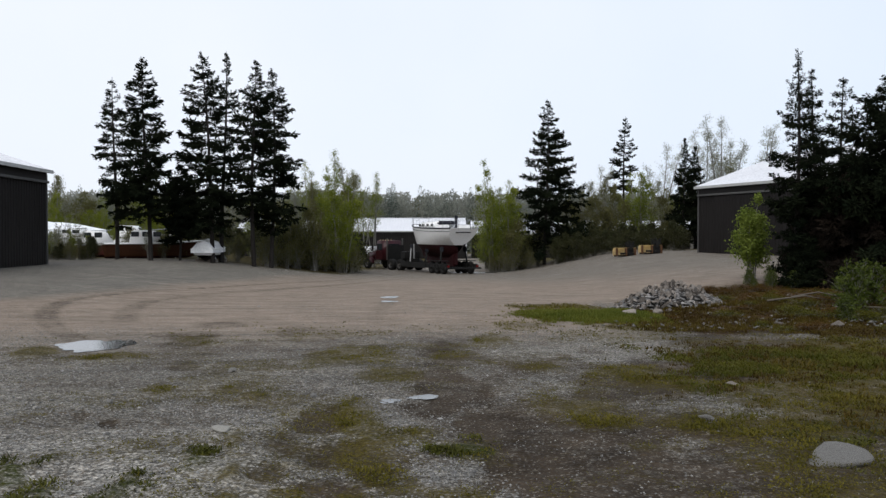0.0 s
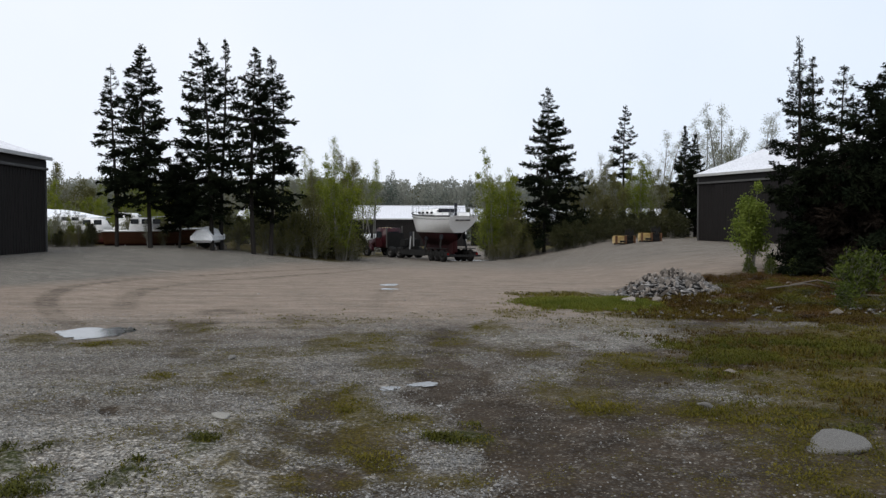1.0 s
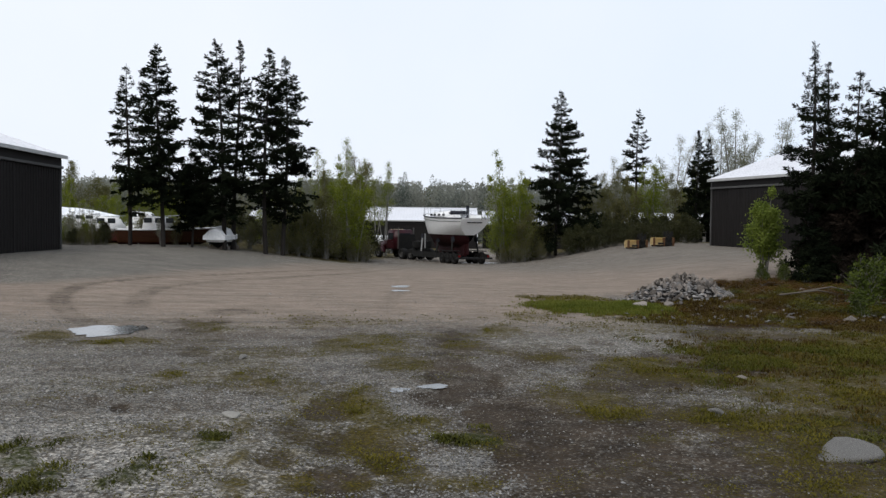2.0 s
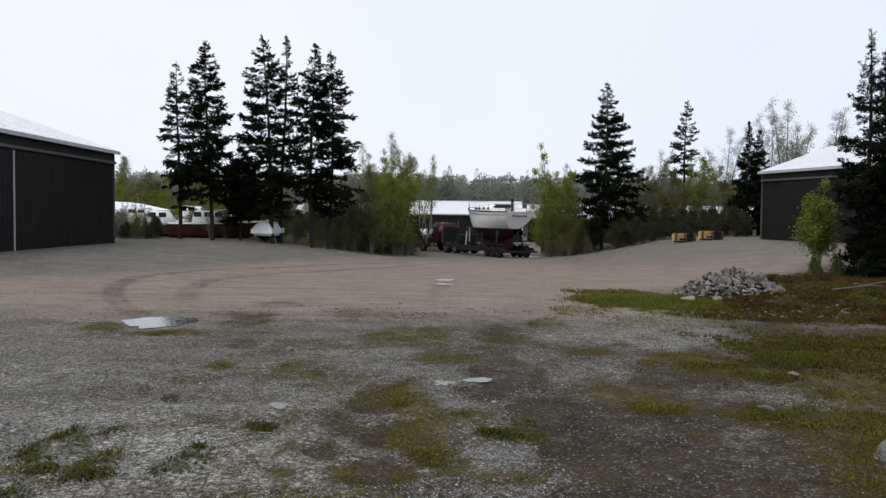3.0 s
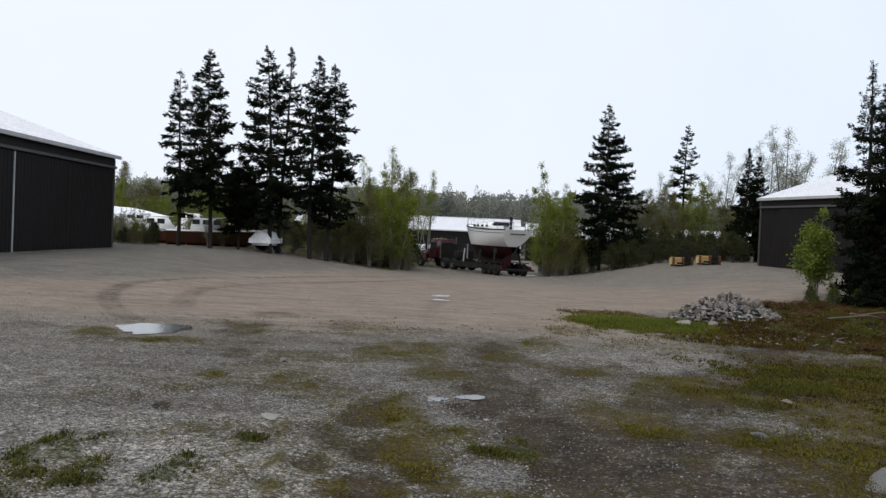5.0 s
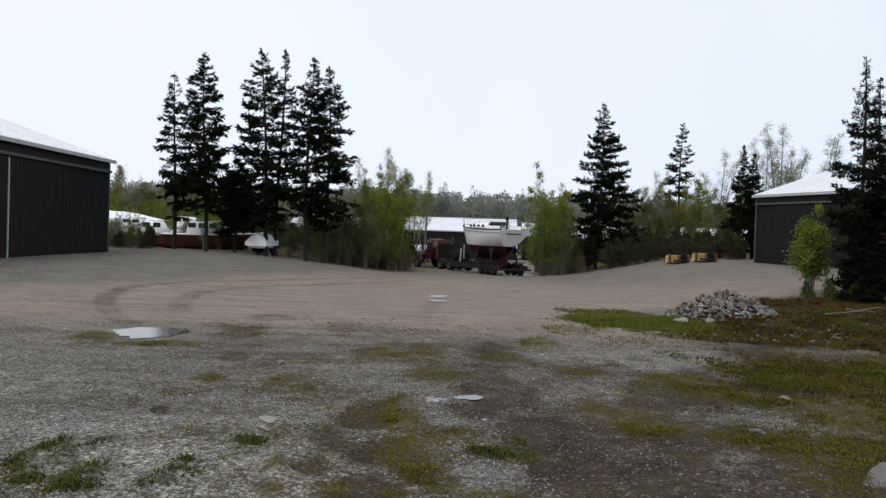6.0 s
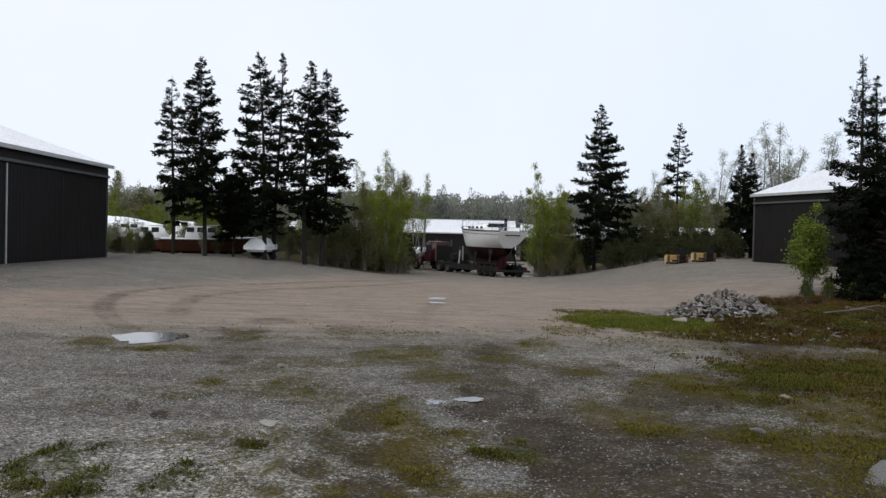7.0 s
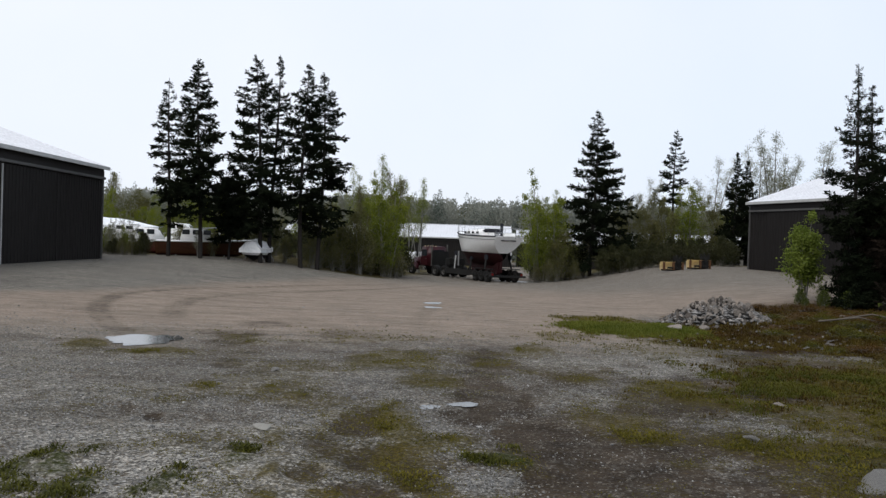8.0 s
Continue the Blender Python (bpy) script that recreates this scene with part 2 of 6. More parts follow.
PATH_SOIL = ((0.14, 12.32, 0.56, 1.92, -1, 0.6), (0.12, 9.0, 0.47, 1.41, -1, 0.75), (0.39, 6.76, 0.40, 0.88, -3, 0.8), (0.73, 5.64, 0.37, 0.56, -7, 0.75), (0.88, 5.17, 0.34, 0.23, -10, 0.75), (-0.11, 7.6, 0.33, 0.55, 1, 0.6), (-0.3, 5.6, 0.5, 0.5, 5, 0.6))
PALE_SPOTS = ((2.29, 12.36, 1.48, 1.49, -10, 0.6), (-0.10, 5.46, 0.28, 0.32, 1, 0.7), (2.70, 7.71, 0.53, 0.41, -19, 0.6), (2.24, 7.56, 0.34, 0.28, -17, 0.5), (2.02, 6.11, 0.37, 0.32, -18, 0.5), (0.99, 8.89, 0.40, 0.68, -6, 0.6),
              (-2.61, 5.69, 0.90, 1.01, 25, 0.9), (-1.59, 4.84, 0.38, 0.33, 18, 0.9), (-4.47, 8.33, 0.93, 1.25, 28, 0.4), (-1.44, 6.31, 0.18, 0.59, 13, 0.5), (-2.2, 7.1, 0.5, 0.8, 20, 0.5), (5.9, 14.6, 0.8, 0.5, 0, 0.4))


def patches(x, y, *lists):
    out = np.zeros_like(x)
    for cx, cy, rx, ry, turn, k in sum(lists, ()):
        near = np.hypot(x - cx, y - cy) < 2.2 * max(rx, ry)
        if near.any():
            out[near] = np.maximum(out[near], np.minimum(1, 1.45 * k * ell(x[near], y[near], cx, cy, rx, ry, turn)))
    return out


def lush_at(x, y):
    return patches(x, y, LUSH_SPOTS) * (0.15 + 0.85 * sstep(0.40, 0.56, fbm(x * 3.6, y * 3.0, 43)))


def pale_at(x, y):
    return patches(x, y, PALE_SPOTS) * (0.2 + 0.8 * sstep(0.36, 0.60, fbm(x * 2.2, y * 1.8, 45)))


def zones(x, y):
    """How far each spot is packed tan earth, grass, dark soil, rusty moss; each 0 to 1."""
    wob = 5 * (fbm(x / 6, y / 6, 5) - 0.5)
    edge = np.interp(y, (13, 21.7, 24.3, 29.2, 40, 60), (-17.0, -14.6, -12.8, -10.6, -9.2, -7.5))
    tan = sstep(10.0, 19.0, y - 0.2 * x * (x > 0) + wob * 0.7) * sstep(-1.6, 1.4, x - edge + wob * 0.5)
    tan = tan * (1 - 0.75 * sstep(36, 60, y + 0.9 * np.clip(x, 0, 30))) * (1 - sstep(120, 150, y))
    tan = tan * (1 - sstep(3.2, 5.2, x + wob * 0.3) * (1 - sstep(22, 26, y)))
    grass = np.maximum(np.maximum(lush_at(x, y), patches(x, y, YARD_GRASS, PATH_GRASS)) * (0.7 + 0.3 * sstep(0.34, 0.54, fbm(x * 2.8, y * 2.2, 47))), np.maximum(patches(x, y, RIGHT_GRASS) * (0.65 + 0.35 * sstep(0.36, 0.54, fbm(x * 1.7, y * 1.3, 49))), patches(x, y, VERGE_GRASS)))
    grass = np.maximum(grass, 0.45 * sstep(0.45, 0.64, fbm(x / 1.3, y / 1.0, 11)) * (1 - sstep(14, 18, y)) * sstep(-7, 0, x + 1.5))
    grass = np.maximum(grass, 0.8 * sstep(0.37, 0.56, fbm(x / 0.9, y / 0.7, 13)) * sstep(0.9, 2.2, x - 0.08 * y) * (1 - sstep(13, 16, y)))
    grass = grass * (1 - 0.6 * pale_at(x, y) * (1 - lush_at(x, y)))
    beyond = np.maximum(sstep(58, 62, y) * sstep(6, 9, -x + 0.12 * (y - 58)), sstep(0, 3, y - 52 - 0.35 * np.clip(x + 12, 0, 30)) * sstep(6, 8, -x))
    beyond = np.maximum(beyond, sstep(72, 77, y + 0.3 * x) * sstep(7, 9, x))
    beyond = np.maximum(beyond, sstep(150, 160, y))
    side = sstep(7.6, 9.6, x + 0.1 * (y - 20) + wob * 0.3) * sstep(13.5, 15.5, y) * (1 - sstep(27.5, 30, y))
    bank = np.maximum(ell(x, y, 8.7, 18.8, 4.0, 3.6, 0), np.minimum(1, 1.4 * ell(x, y, 9.4, 23.4, 3.0, 3.8, 0)))
    bank = np.maximum(bank, np.minimum(1, 1.5 * ell(x, y, 6.2, 17.4, 2.2, 1.8, 10)))
    # the 0.45 oval only darkens the ground below the long grass
    moss = np.maximum(np.maximum(bank, 0.45 * ell(x, y, 5.6, 9.8, 2.4, 3.4, 0)), side)
    soil = patches(x, y, SOIL_SPOTS, PATH_SOIL) * (0.8 + 0.45 * sstep(0.35, 0.6, fbm(x * 1.9, y * 1.1, 23)))
    soil = np.maximum(soil, 0.5 * sstep(0.52, 0.68, fbm(x / 1.1, y / 0.9, 31)) * (1 - sstep(12, 17, y)))
    damp = np.maximum(sstep(-1.0, 0.6, x - 0.1 * (y - 6)) * (1 - sstep(11, 15, y)), sstep(3.0, 4.5, x) * sstep(10, 12, y) * (1 - sstep(17, 20, y)))
    soil = np.maximum(soil, 1.0 * damp * (0.5 + 0.5 * sstep(0.3, 0.6, fbm(x * 0.9, y * 0.9, 33))))
    soil = np.maximum(soil, 0.55 * ell(x, y, -1.6, 11.5, 3.4, 3.6, 0) * (0.4 + 0.6 * sstep(0.35, 0.6, fbm(x * 0.7, y * 0.5, 35))))
    soil = soil * (1 - 0.7 * pale_at(x, y))
    # wheel ruts swinging round the yard, each a pair of lines
    for cy, k, reach, x0 in ((24.5, 0.126, 11.6, -11.2), (24.5, 0.098, 7.2, -8.9)):
        bend = x0 + k * np.clip(cy - y, 0, 40) ** 1.55
        path = np.where(y < cy, bend, x0 + (y - cy) * np.where(y < 30, 0.2, 0.26))
        for off in (-0.12, 0.12):
            d = np.abs(x - path - off) * np.where(y < cy, 0.75, 0.95)
            soil = np.maximum(soil, 0.52 * (1 - sstep(0.05, 0.24, d)) * sstep(12.8, 13.8, y) * (1 - sstep(44, 52, y)) * (0.5 + 0.5 * sstep(0.3, 0.55, fbm(x / 2, y / 2, 37))) * sstep(0, 1.5, y - cy + reach))
    d = np.abs(x + 1.66 + 0.02 * (y - 22))
    soil = np.maximum(soil, 0.3 * (1 - sstep(0.1, 0.4, d)) * sstep(17, 19, y) * (1 - sstep(26, 29, y)))
    return tan, np.maximum(grass, beyond), soil, np.maximum(moss, beyond * 0.45)


def ground_material():
    m, nt, b = nodes_of("gravel_yard")
    at = nt.nodes.new("ShaderNodeAttribute")
    at.attribute_name = "zones"
    sep = nt.nodes.new("ShaderNodeSeparateColor")
    nt.links.new(at.outputs["Color"], sep.inputs["Color"])
    tc = nt.nodes.new("ShaderNodeTexCoord")
    vor = nt.nodes.new("ShaderNodeTexVoronoi")
    vor.inputs["Scale"].default_value = 26
    nt.links.new(tc.outputs["Object"], vor.inputs["Vector"])
    vor2 = nt.nodes.new("ShaderNodeTexVoronoi")
    vor2.inputs["Scale"].default_value = 9
    nt.links.new(tc.outputs["Object"], vor2.inputs["Vector"])
    sc = nt.nodes.new("ShaderNodeSeparateColor")
    nt.links.new(vor.outputs["Color"], sc.inputs["Color"])
    sc2 = nt.nodes.new("ShaderNodeSeparateColor")
    nt.links.new(vor2.outputs["Color"], sc2.inputs["Color"])
    broad, fine, patch = noise_node(nt, 0.35, 5), noise_node(nt, 45, 4), noise_node(nt, 2.2, 6, 0.7)
    stone = ramp(nt, sc.outputs["Red"], (0.0, (0.012, 0.011, 0.009)), (0.45, (0.072, 0.065, 0.057)), (0.8, (0.205, 0.19, 0.17)), (1.0, (0.62, 0.588, 0.54)))
    stone = mixed(nt, 0.25, stone, ramp(nt, sc2.outputs["Red"], (0.0, (0.04, 0.038, 0.034)), (1.0, (0.27, 0.258, 0.24))))
    stone = mixed(nt, 0.35, stone, ramp(nt, patch, (0.3, (0.032, 0.027, 0.021)), (0.7, (0.18, 0.166, 0.147))))
    stone = mixed(nt, ramp(nt, broad, (0.42, (0, 0, 0)), (0.6, (0.4, 0.4, 0.4))), stone, (0.11, 0.098, 0.084))
    tan = ramp(nt, patch, (0.25, (0.212, 0.168, 0.139)), (0.75, (0.335, 0.273, 0.23)))
    vor3 = nt.nodes.new("ShaderNodeTexVoronoi")
    vor3.inputs["Scale"].default_value = 62
    nt.links.new(tc.outputs["Object"], vor3.inputs["Vector"])
    sc3 = nt.nodes.new("ShaderNodeSeparateColor")
    nt.links.new(vor3.outputs["Color"], sc3.inputs["Color"])
    stone = mixed(nt, 0.4, stone, ramp(nt, sc3.outputs["Red"], (0.0, (0.014, 0.013, 0.012)), (0.55, (0.085, 0.081, 0.074)), (1.0, (0.64, 0.62, 0.585))))
    also = nt.nodes.new("ShaderNodeAttribute")
    also.attribute_name = "more_zones"
    sep2 = nt.nodes.new("ShaderNodeSeparateColor")
    nt.links.new(also.outputs["Color"], sep2.inputs["Color"])
    clean = ramp(nt, sc.outputs["Red"], (0.0, (0.035, 0.033, 0.03)), (0.4, (0.125, 0.121, 0.114)), (1.0, (0.50, 0.485, 0.46)))
    clean = mixed(nt, 0.5, clean, ramp(nt, sc3.outputs["Red"], (0.0, (0.02, 0.019, 0.017)), (0.5, (0.14, 0.136, 0.127)), (1.0, (0.62, 0.605, 0.575))))
    stone = mixed(nt, sep2.outputs["Red"], stone, clean)
    tan = mixed(nt, 0.3, tan, ramp(nt, sc.outputs["Green"], (0.0, (0.12, 0.1, 0.08)), (0.8, (0.2, 0.175, 0.15)), (1.0, (0.34, 0.31, 0.28))))
    turf = ramp(nt, fine, (0.25, (0.010, 0.008, 0.002)), (0.5, (0.052, 0.043, 0.006)), (0.7, (0.115, 0.094, 0.012)), (0.9, (0.20, 0.165, 0.04)))
    turf = mixed(nt, ramp(nt, patch, (0.35, (0.0, 0.0, 0.0)), (0.65, (0.6, 0.6, 0.6))), turf, ramp(nt, fine, (0.3, (0.028, 0.02, 0.008)), (0.7, (0.085, 0.062, 0.02))))
    turf = mixed(nt, sep2.outputs["Green"], turf, ramp(nt, fine, (0.3, (0.010, 0.013, 0.002)), (0.6, (0.032, 0.038, 0.005)), (0.85, (0.07, 0.076, 0.012))))
    soil = ramp(nt, patch, (0.3, (0.018, 0.013, 0.009)), (0.7, (0.064, 0.049, 0.036)))
    soil = mixed(nt, ramp(nt, sc3.outputs["Green"], (0.62, (0, 0, 0)), (0.95, (0.75, 0.75, 0.75))), soil, ramp(nt, sc3.outputs["Red"], (0.0, (0.025, 0.021, 0.018)), (0.7, (0.10, 0.089, 0.077)), (1.0, (0.27, 0.25, 0.222))))
    moss = ramp(nt, patch, (0.25, (0.009, 0.007, 0.004)), (0.5, (0.036, 0.020, 0.007)), (0.75, (0.085, 0.046, 0.014)))
    frayed = nt.nodes.new("ShaderNodeMath")
    frayed.operation = "MULTIPLY_ADD"
    ragged = mixed(nt, 0.45, noise_node(nt, 5.5, 6, 0.75), noise_node(nt, 22, 5, 0.75))
    nt.links.new(ragged, frayed.inputs[0])
    frayed.inputs[1].default_value, frayed.inputs[2].default_value = 3.0, -1.5

    def mask(sock, lo, hi):
        add = nt.nodes.new("ShaderNodeMath")
        nt.links.new(sock, add.inputs[0])
        nt.links.new(frayed.outputs[0], add.inputs[1])
        mr = nt.nodes.new("ShaderNodeMapRange")
        mr.inputs["From Min"].default_value, mr.inputs["From Max"].default_value = lo, hi
        nt.links.new(add.outputs[0], mr.inputs["Value"])
        return mr.outputs["Result"]

    col = mixed(nt, mask(sep.outputs["Red"], 0.05, 0.95), stone, tan)
    col = mixed(nt, mask(sep.outputs["Blue"], 0.1, 0.95), col, soil)
    col = mixed(nt, mask(at.outputs["Alpha"], 0.2, 0.75), col, moss)
    col = mixed(nt, mask(sep.outputs["Green"], 0.2, 1.15), col, turf)
    streak = noise_node(nt, 1.4, 6, 0.72, stretch=(0.45, 1.3, 1))
    col = mixed(nt, 0.8, col, ramp(nt, streak, (0.3, (0.56, 0.54, 0.5)), (0.5, (0.97, 0.94, 0.87)), (0.72, (1.3, 1.25, 1.16))), "MULTIPLY")
    nt.links.new(col, b.inputs["Base Color"])
    b.inputs["Roughness"].default_value, b.inputs["Specular IOR Level"].default_value = 0.88, 0.07
    bump(nt, b, vor.outputs["Distance"], 0.8, 0.035)
    return m


def build_ground():
    """One sheet to the horizon, finest where the film is shot."""
    radii = np.concatenate([[0.0], np.geomspace(1.2, 150, 285), np.geomspace(158, 4000, 40)])
    turn = np.concatenate([np.linspace(-38, 38, 321), np.linspace(42, 318, 50)])
    a, r = np.radians(turn), radii[1:]
    X, Y = np.outer(r, np.sin(a)).ravel(), np.outer(r, np.cos(a)).ravel()
    X, Y = np.concatenate([[0], X]), np.concatenate([[0], Y])
    Z = land(X, Y)
    tan, grass, soil, moss = zones(X, Y)
    near = 1 - sstep(12, 30, np.hypot(X, Y))
    Z = Z + near * (0.035 * (fbm(X * 3, Y * 3, 51) - 0.5) + 0.05 * grass * fbm(X * 2, Y * 2, 53) - 0.03 * soil)
    for cx, cy, rx, ry in PUDDLES:
        d = ((X - cx) / rx) ** 2 + ((Y - cy) / ry) ** 2
        Z = np.where(d < 4, Z * sstep(1.0, 3.2, d) + (gz(cx, cy) - 0.025) * (1 - sstep(1.0, 3.2, d)), Z)
    n, k = len(r), len(a)
    i, j = np.meshgrid(np.arange(n - 1), np.arange(k), indexing="ij")
    j2 = (j + 1) % k
    f = np.stack([1 + i * k + j, 1 + i * k + j2, 1 + (i + 1) * k + j2, 1 + (i + 1) * k + j], -1).reshape(-1, 4)[:, ::-1]
    faces = f.tolist() + [(0, 1 + q, 1 + (q + 1) % k) for q in range(k)][::-1]
    me = mesh_from("ground", np.stack([X, Y, Z], 1).tolist(), faces, ground_material(), True)
    at = me.color_attributes.new("zones", "FLOAT_COLOR", "POINT")
    at.data.foreach_set("color", np.stack([tan, grass, soil, moss], 1).astype(np.float32).ravel())
    at = me.color_attributes.new("more_zones", "FLOAT_COLOR", "POINT")
    at.data.foreach_set("color", np.stack([0.7 * pale_at(X, Y), lush_at(X, Y), 0 * X, 0 * X + 1], 1).astype(np.float32).ravel())
    return tagged(new("ground", me), "grey gravel yard with packed tan earth and grass patches", "ground", kind="structure")


PUDDLES = ((-5.75, 13.2, 0.52, 0.75), (-0.2, 8.33, 0.17, 0.11), (-0.54, 8.1, 0.11, 0.10), (-1.88, 28.2, 0.36, 0.42), (-1.72, 25.5, 0.26, 0.3), (2.6, 64.5, 1.6, 1.0))
build_ground()

m_water, nt_, b_ = nodes_of("still_puddle_water")
b_.inputs["Base Color"].default_value = (0.05, 0.05, 0.045, 1)
b_.inputs["Roughness"].default_value, b_.inputs["IOR"].default_value = 0.12, 1.45
b_.inputs["Specular IOR Level"].default_value = 1.0
bump(nt_, b_, noise_node(nt_, 7, 2), 0.15, 0.01)
for cx, cy, rx, ry in PUDDLES:
    rng = random.Random(int(cx * 100))
    ph = [rng.uniform(0, 6.28) for _ in range(4)]
    ring = []
    for k in range(40):
        a = k / 40 * 2 * math.pi
        w = 1 + 0.16 * math.sin(2 * a + ph[0]) + 0.12 * math.sin(3 * a + ph[1]) + 0.08 * math.sin(7 * a + ph[2]) + 0.07 * math.sin(11 * a + ph[3])
        ring.append((rx * w * math.cos(a), ry * w * math.sin(a), 0))
    ob = new("puddle", mesh_from("puddle", ring + [(0, 0, -0.004)], [(k, (k + 1) % 40, 40) for k in range(40)], m_water, True))
    ob.location = (cx, cy, gz(cx, cy) - 0.012)
    tagged(ob, "shallow rain puddle mirroring the sky on gravel", "puddle", "rain puddles", "structure")


# ---- sheds ----
def ribbed(width, height, pitch=0.3, depth=0.025):
    """A sheet of ribbed steel in x and z, ribs upright, 4 cm thick, its face at y = 0 looking to -y."""
    prof, x = [], 0.0
    while x < width - 1e-6:
        for dx, dy in ((0, 0), (pitch - 0.09, 0), (pitch - 0.07, -depth), (pitch - 0.03, -depth), (pitch - 0.01, 0)):
            if x + dx <= width:
                prof.append((x + dx, dy))
        x += pitch
    prof.append((width, 0))
    bm = bmesh.new()
    lo, hi = [bm.verts.new((a, b, 0)) for a, b in prof], [bm.verts.new((a, b, height)) for a, b in prof]
    for k in range(len(prof) - 1):
        bm.faces.new((lo[k], lo[k + 1], hi[k + 1], hi[k]))
    box(bm, 0, width, 0.004, 0.04, 0, height)
    return bm


def gable_shed(m, length, width, eave, label, doors=(), cut=None, group="storage sheds", slope=1 / 3, track=True, siding=None, trim=None):
    """A steel shed: its long door wall runs along x at y = 0, looking to -y; doors are (start, end) bays."""
    siding = siding or SIDING
    shed = empty("storage_shed", m, label, "shed", group)
    rise = width / 2 * slope
    wall_h = eave - 0.35
    edges = sorted({0.0, length, *(v for d in doors for v in d)})
    for a, b in zip(edges, edges[1:]):
        if any(abs(a - d[0]) < 0.01 for d in doors):
            dr = part("sliding_door", ribbed(b - a - 0.03, wall_h - 0.62), siding, shed, "dark brown ribbed sliding door, shut", at=pose(a + 0.015, -0.09, 0.06))
            part("edge_strip", boxed(b - a - 0.085, b - a - 0.012, -0.045, 0.03, -0.02, wall_h - 0.62), TRIM_LIGHT if a in (4.98, 9.58) else SIDING_DARK, dr, "grey edge strip")
        part("front_wall", ribbed(b - a, wall_h), siding, shed, at=pose(a, 0, 0))
    if track:
        part("door_track", boxed(0, length, -0.2, -0.05, wall_h - 0.5, wall_h - 0.36, bevel=0.02), TRIM_GREY, shed, "grey steel door track")
    part("eave_panel", boxed(-0.02, length + 0.02, -0.06, -0.03, wall_h - 0.34, wall_h + 0.26), SIDING_DARK, shed)
    part("back_wall", ribbed(length, wall_h), siding, shed, at=pose(length, width, 0, 0, 0, 180))
    for x, turn in ((0, -90), (length, 90)):
        g = part("gable_wall", ribbed(width, wall_h), siding, shed, at=pose(x, width if turn < 0 else 0, 0, 0, 0, turn))
        bm = bmesh.new()
        tri = [(0, -0.004, wall_h), (width, -0.004, wall_h), (width / 2, -0.004, wall_h + rise)]
        a = [bm.verts.new(v) for v in tri]
        b = [bm.verts.new((v[0], 0.04, v[2])) for v in tri]
        bm.faces.new(a)
        bm.faces.new(b[::-1])
        for k in range(3):
            bm.faces.new((a[k], b[k], b[(k + 1) % 3], a[(k + 1) % 3]))
        part("gable_peak", bm, siding, g)
    over, gable_over = 0.32, 0.12
    run = width / 2 + over
    span = math.hypot(run, run * slope)
    tilt = math.degrees(math.atan(slope))
    for side in (0, 1):
        bm = ribbed(length + 2 * gable_over, span, 0.45, 0.03)
        if side == 0:
            at = Matrix.Translation((-gable_over, -over, wall_h + 0.32 - over * slope)) @ Matrix.Rotation(radians(tilt - 90), 4, "X")
        else:
            at = Matrix.Translation((length + gable_over, width + over, wall_h + 0.32 - over * slope)) @ Matrix.Rotation(radians(180), 4, "Z") @ Matrix.Rotation(radians(tilt - 90), 4, "X")
        part("roof_plane", bm, ROOF_WHITE, shed, "white ribbed steel roof", at=at)
    for y0, y1 in ((-over - 0.06, -over), (width + over, width + over + 0.06)):
        z = wall_h + 0.27 - over * slope
        part("eave_fascia", boxed(-gable_over, length + gable_over, y0, y1, z - 0.13, z + 0.06, bevel=0.015), TRIM_LIGHT, shed, "pale grey eave fascia")
    part("soffit", boxed(-gable_over, length + gable_over, -over, -0.06, wall_h + 0.02 - over * slope + 0.16, wall_h + 0.05 - over * slope + 0.16), SIDING_DARK, shed)
    part("ridge_cap", boxed(-gable_over, length + gable_over, width / 2 - 0.2, width / 2 + 0.2, wall_h + 0.3 + rise, wall_h + 0.36 + rise, bevel=0.02), ROOF_WHITE, shed)
    for x in (0, length):
        part("corner_trim", boxed(x - 0.06, x + 0.06, -0.07, 0.05, 0, wall_h, bevel=0.01), trim or TRIM_GREY, shed, "pale corner trim")
    return shed


# side shed with its sliding doors toward the yard; the door wall runs straight away from the viewer
left_az = 4.2
corner = Vector((-21.72, 43.9, -0.14))
back = Vector((math.sin(radians(left_az)), -math.cos(radians(left_az)), 0))
start = corner + back * 25
gable_shed(Matrix.Translation(start) @ Matrix.Rotation(radians(90 + left_az), 4, "Z"), 25, 15, 5.3,
           "long dark brown steel storage shed with shut sliding doors", [(4.98, 9.58), (9.58, 14.28), (14.28, 19.4)])
# shed behind the spruces
corner = Vector((19.0, 59.6, 0.05))
az = 19.5
gable_shed(Matrix.Translation(corner) @ Matrix.Rotation(radians(az - 90), 4, "Z"), 32, 15, 5.1,
           "dark brown steel shed with white roof behind spruces", [(2.0, 9.0), (9.0, 16.0)])
# sheds at the far end of the yard
gable_shed(pose(-32.0, 124, gz(-12, 124) - 0.1, 0, 0, 0.8), 35.6, 12, 4.5, "long low dark shed with white roof beyond the yard", [], track=False, trim=ROOF_WHITE)
gable_shed(pose(4.6, 130, gz(18, 130) - 0.1, 0, 0, -2), 46, 12, 4.2, "far dark shed with white roof half hidden by trees", [], track=False)


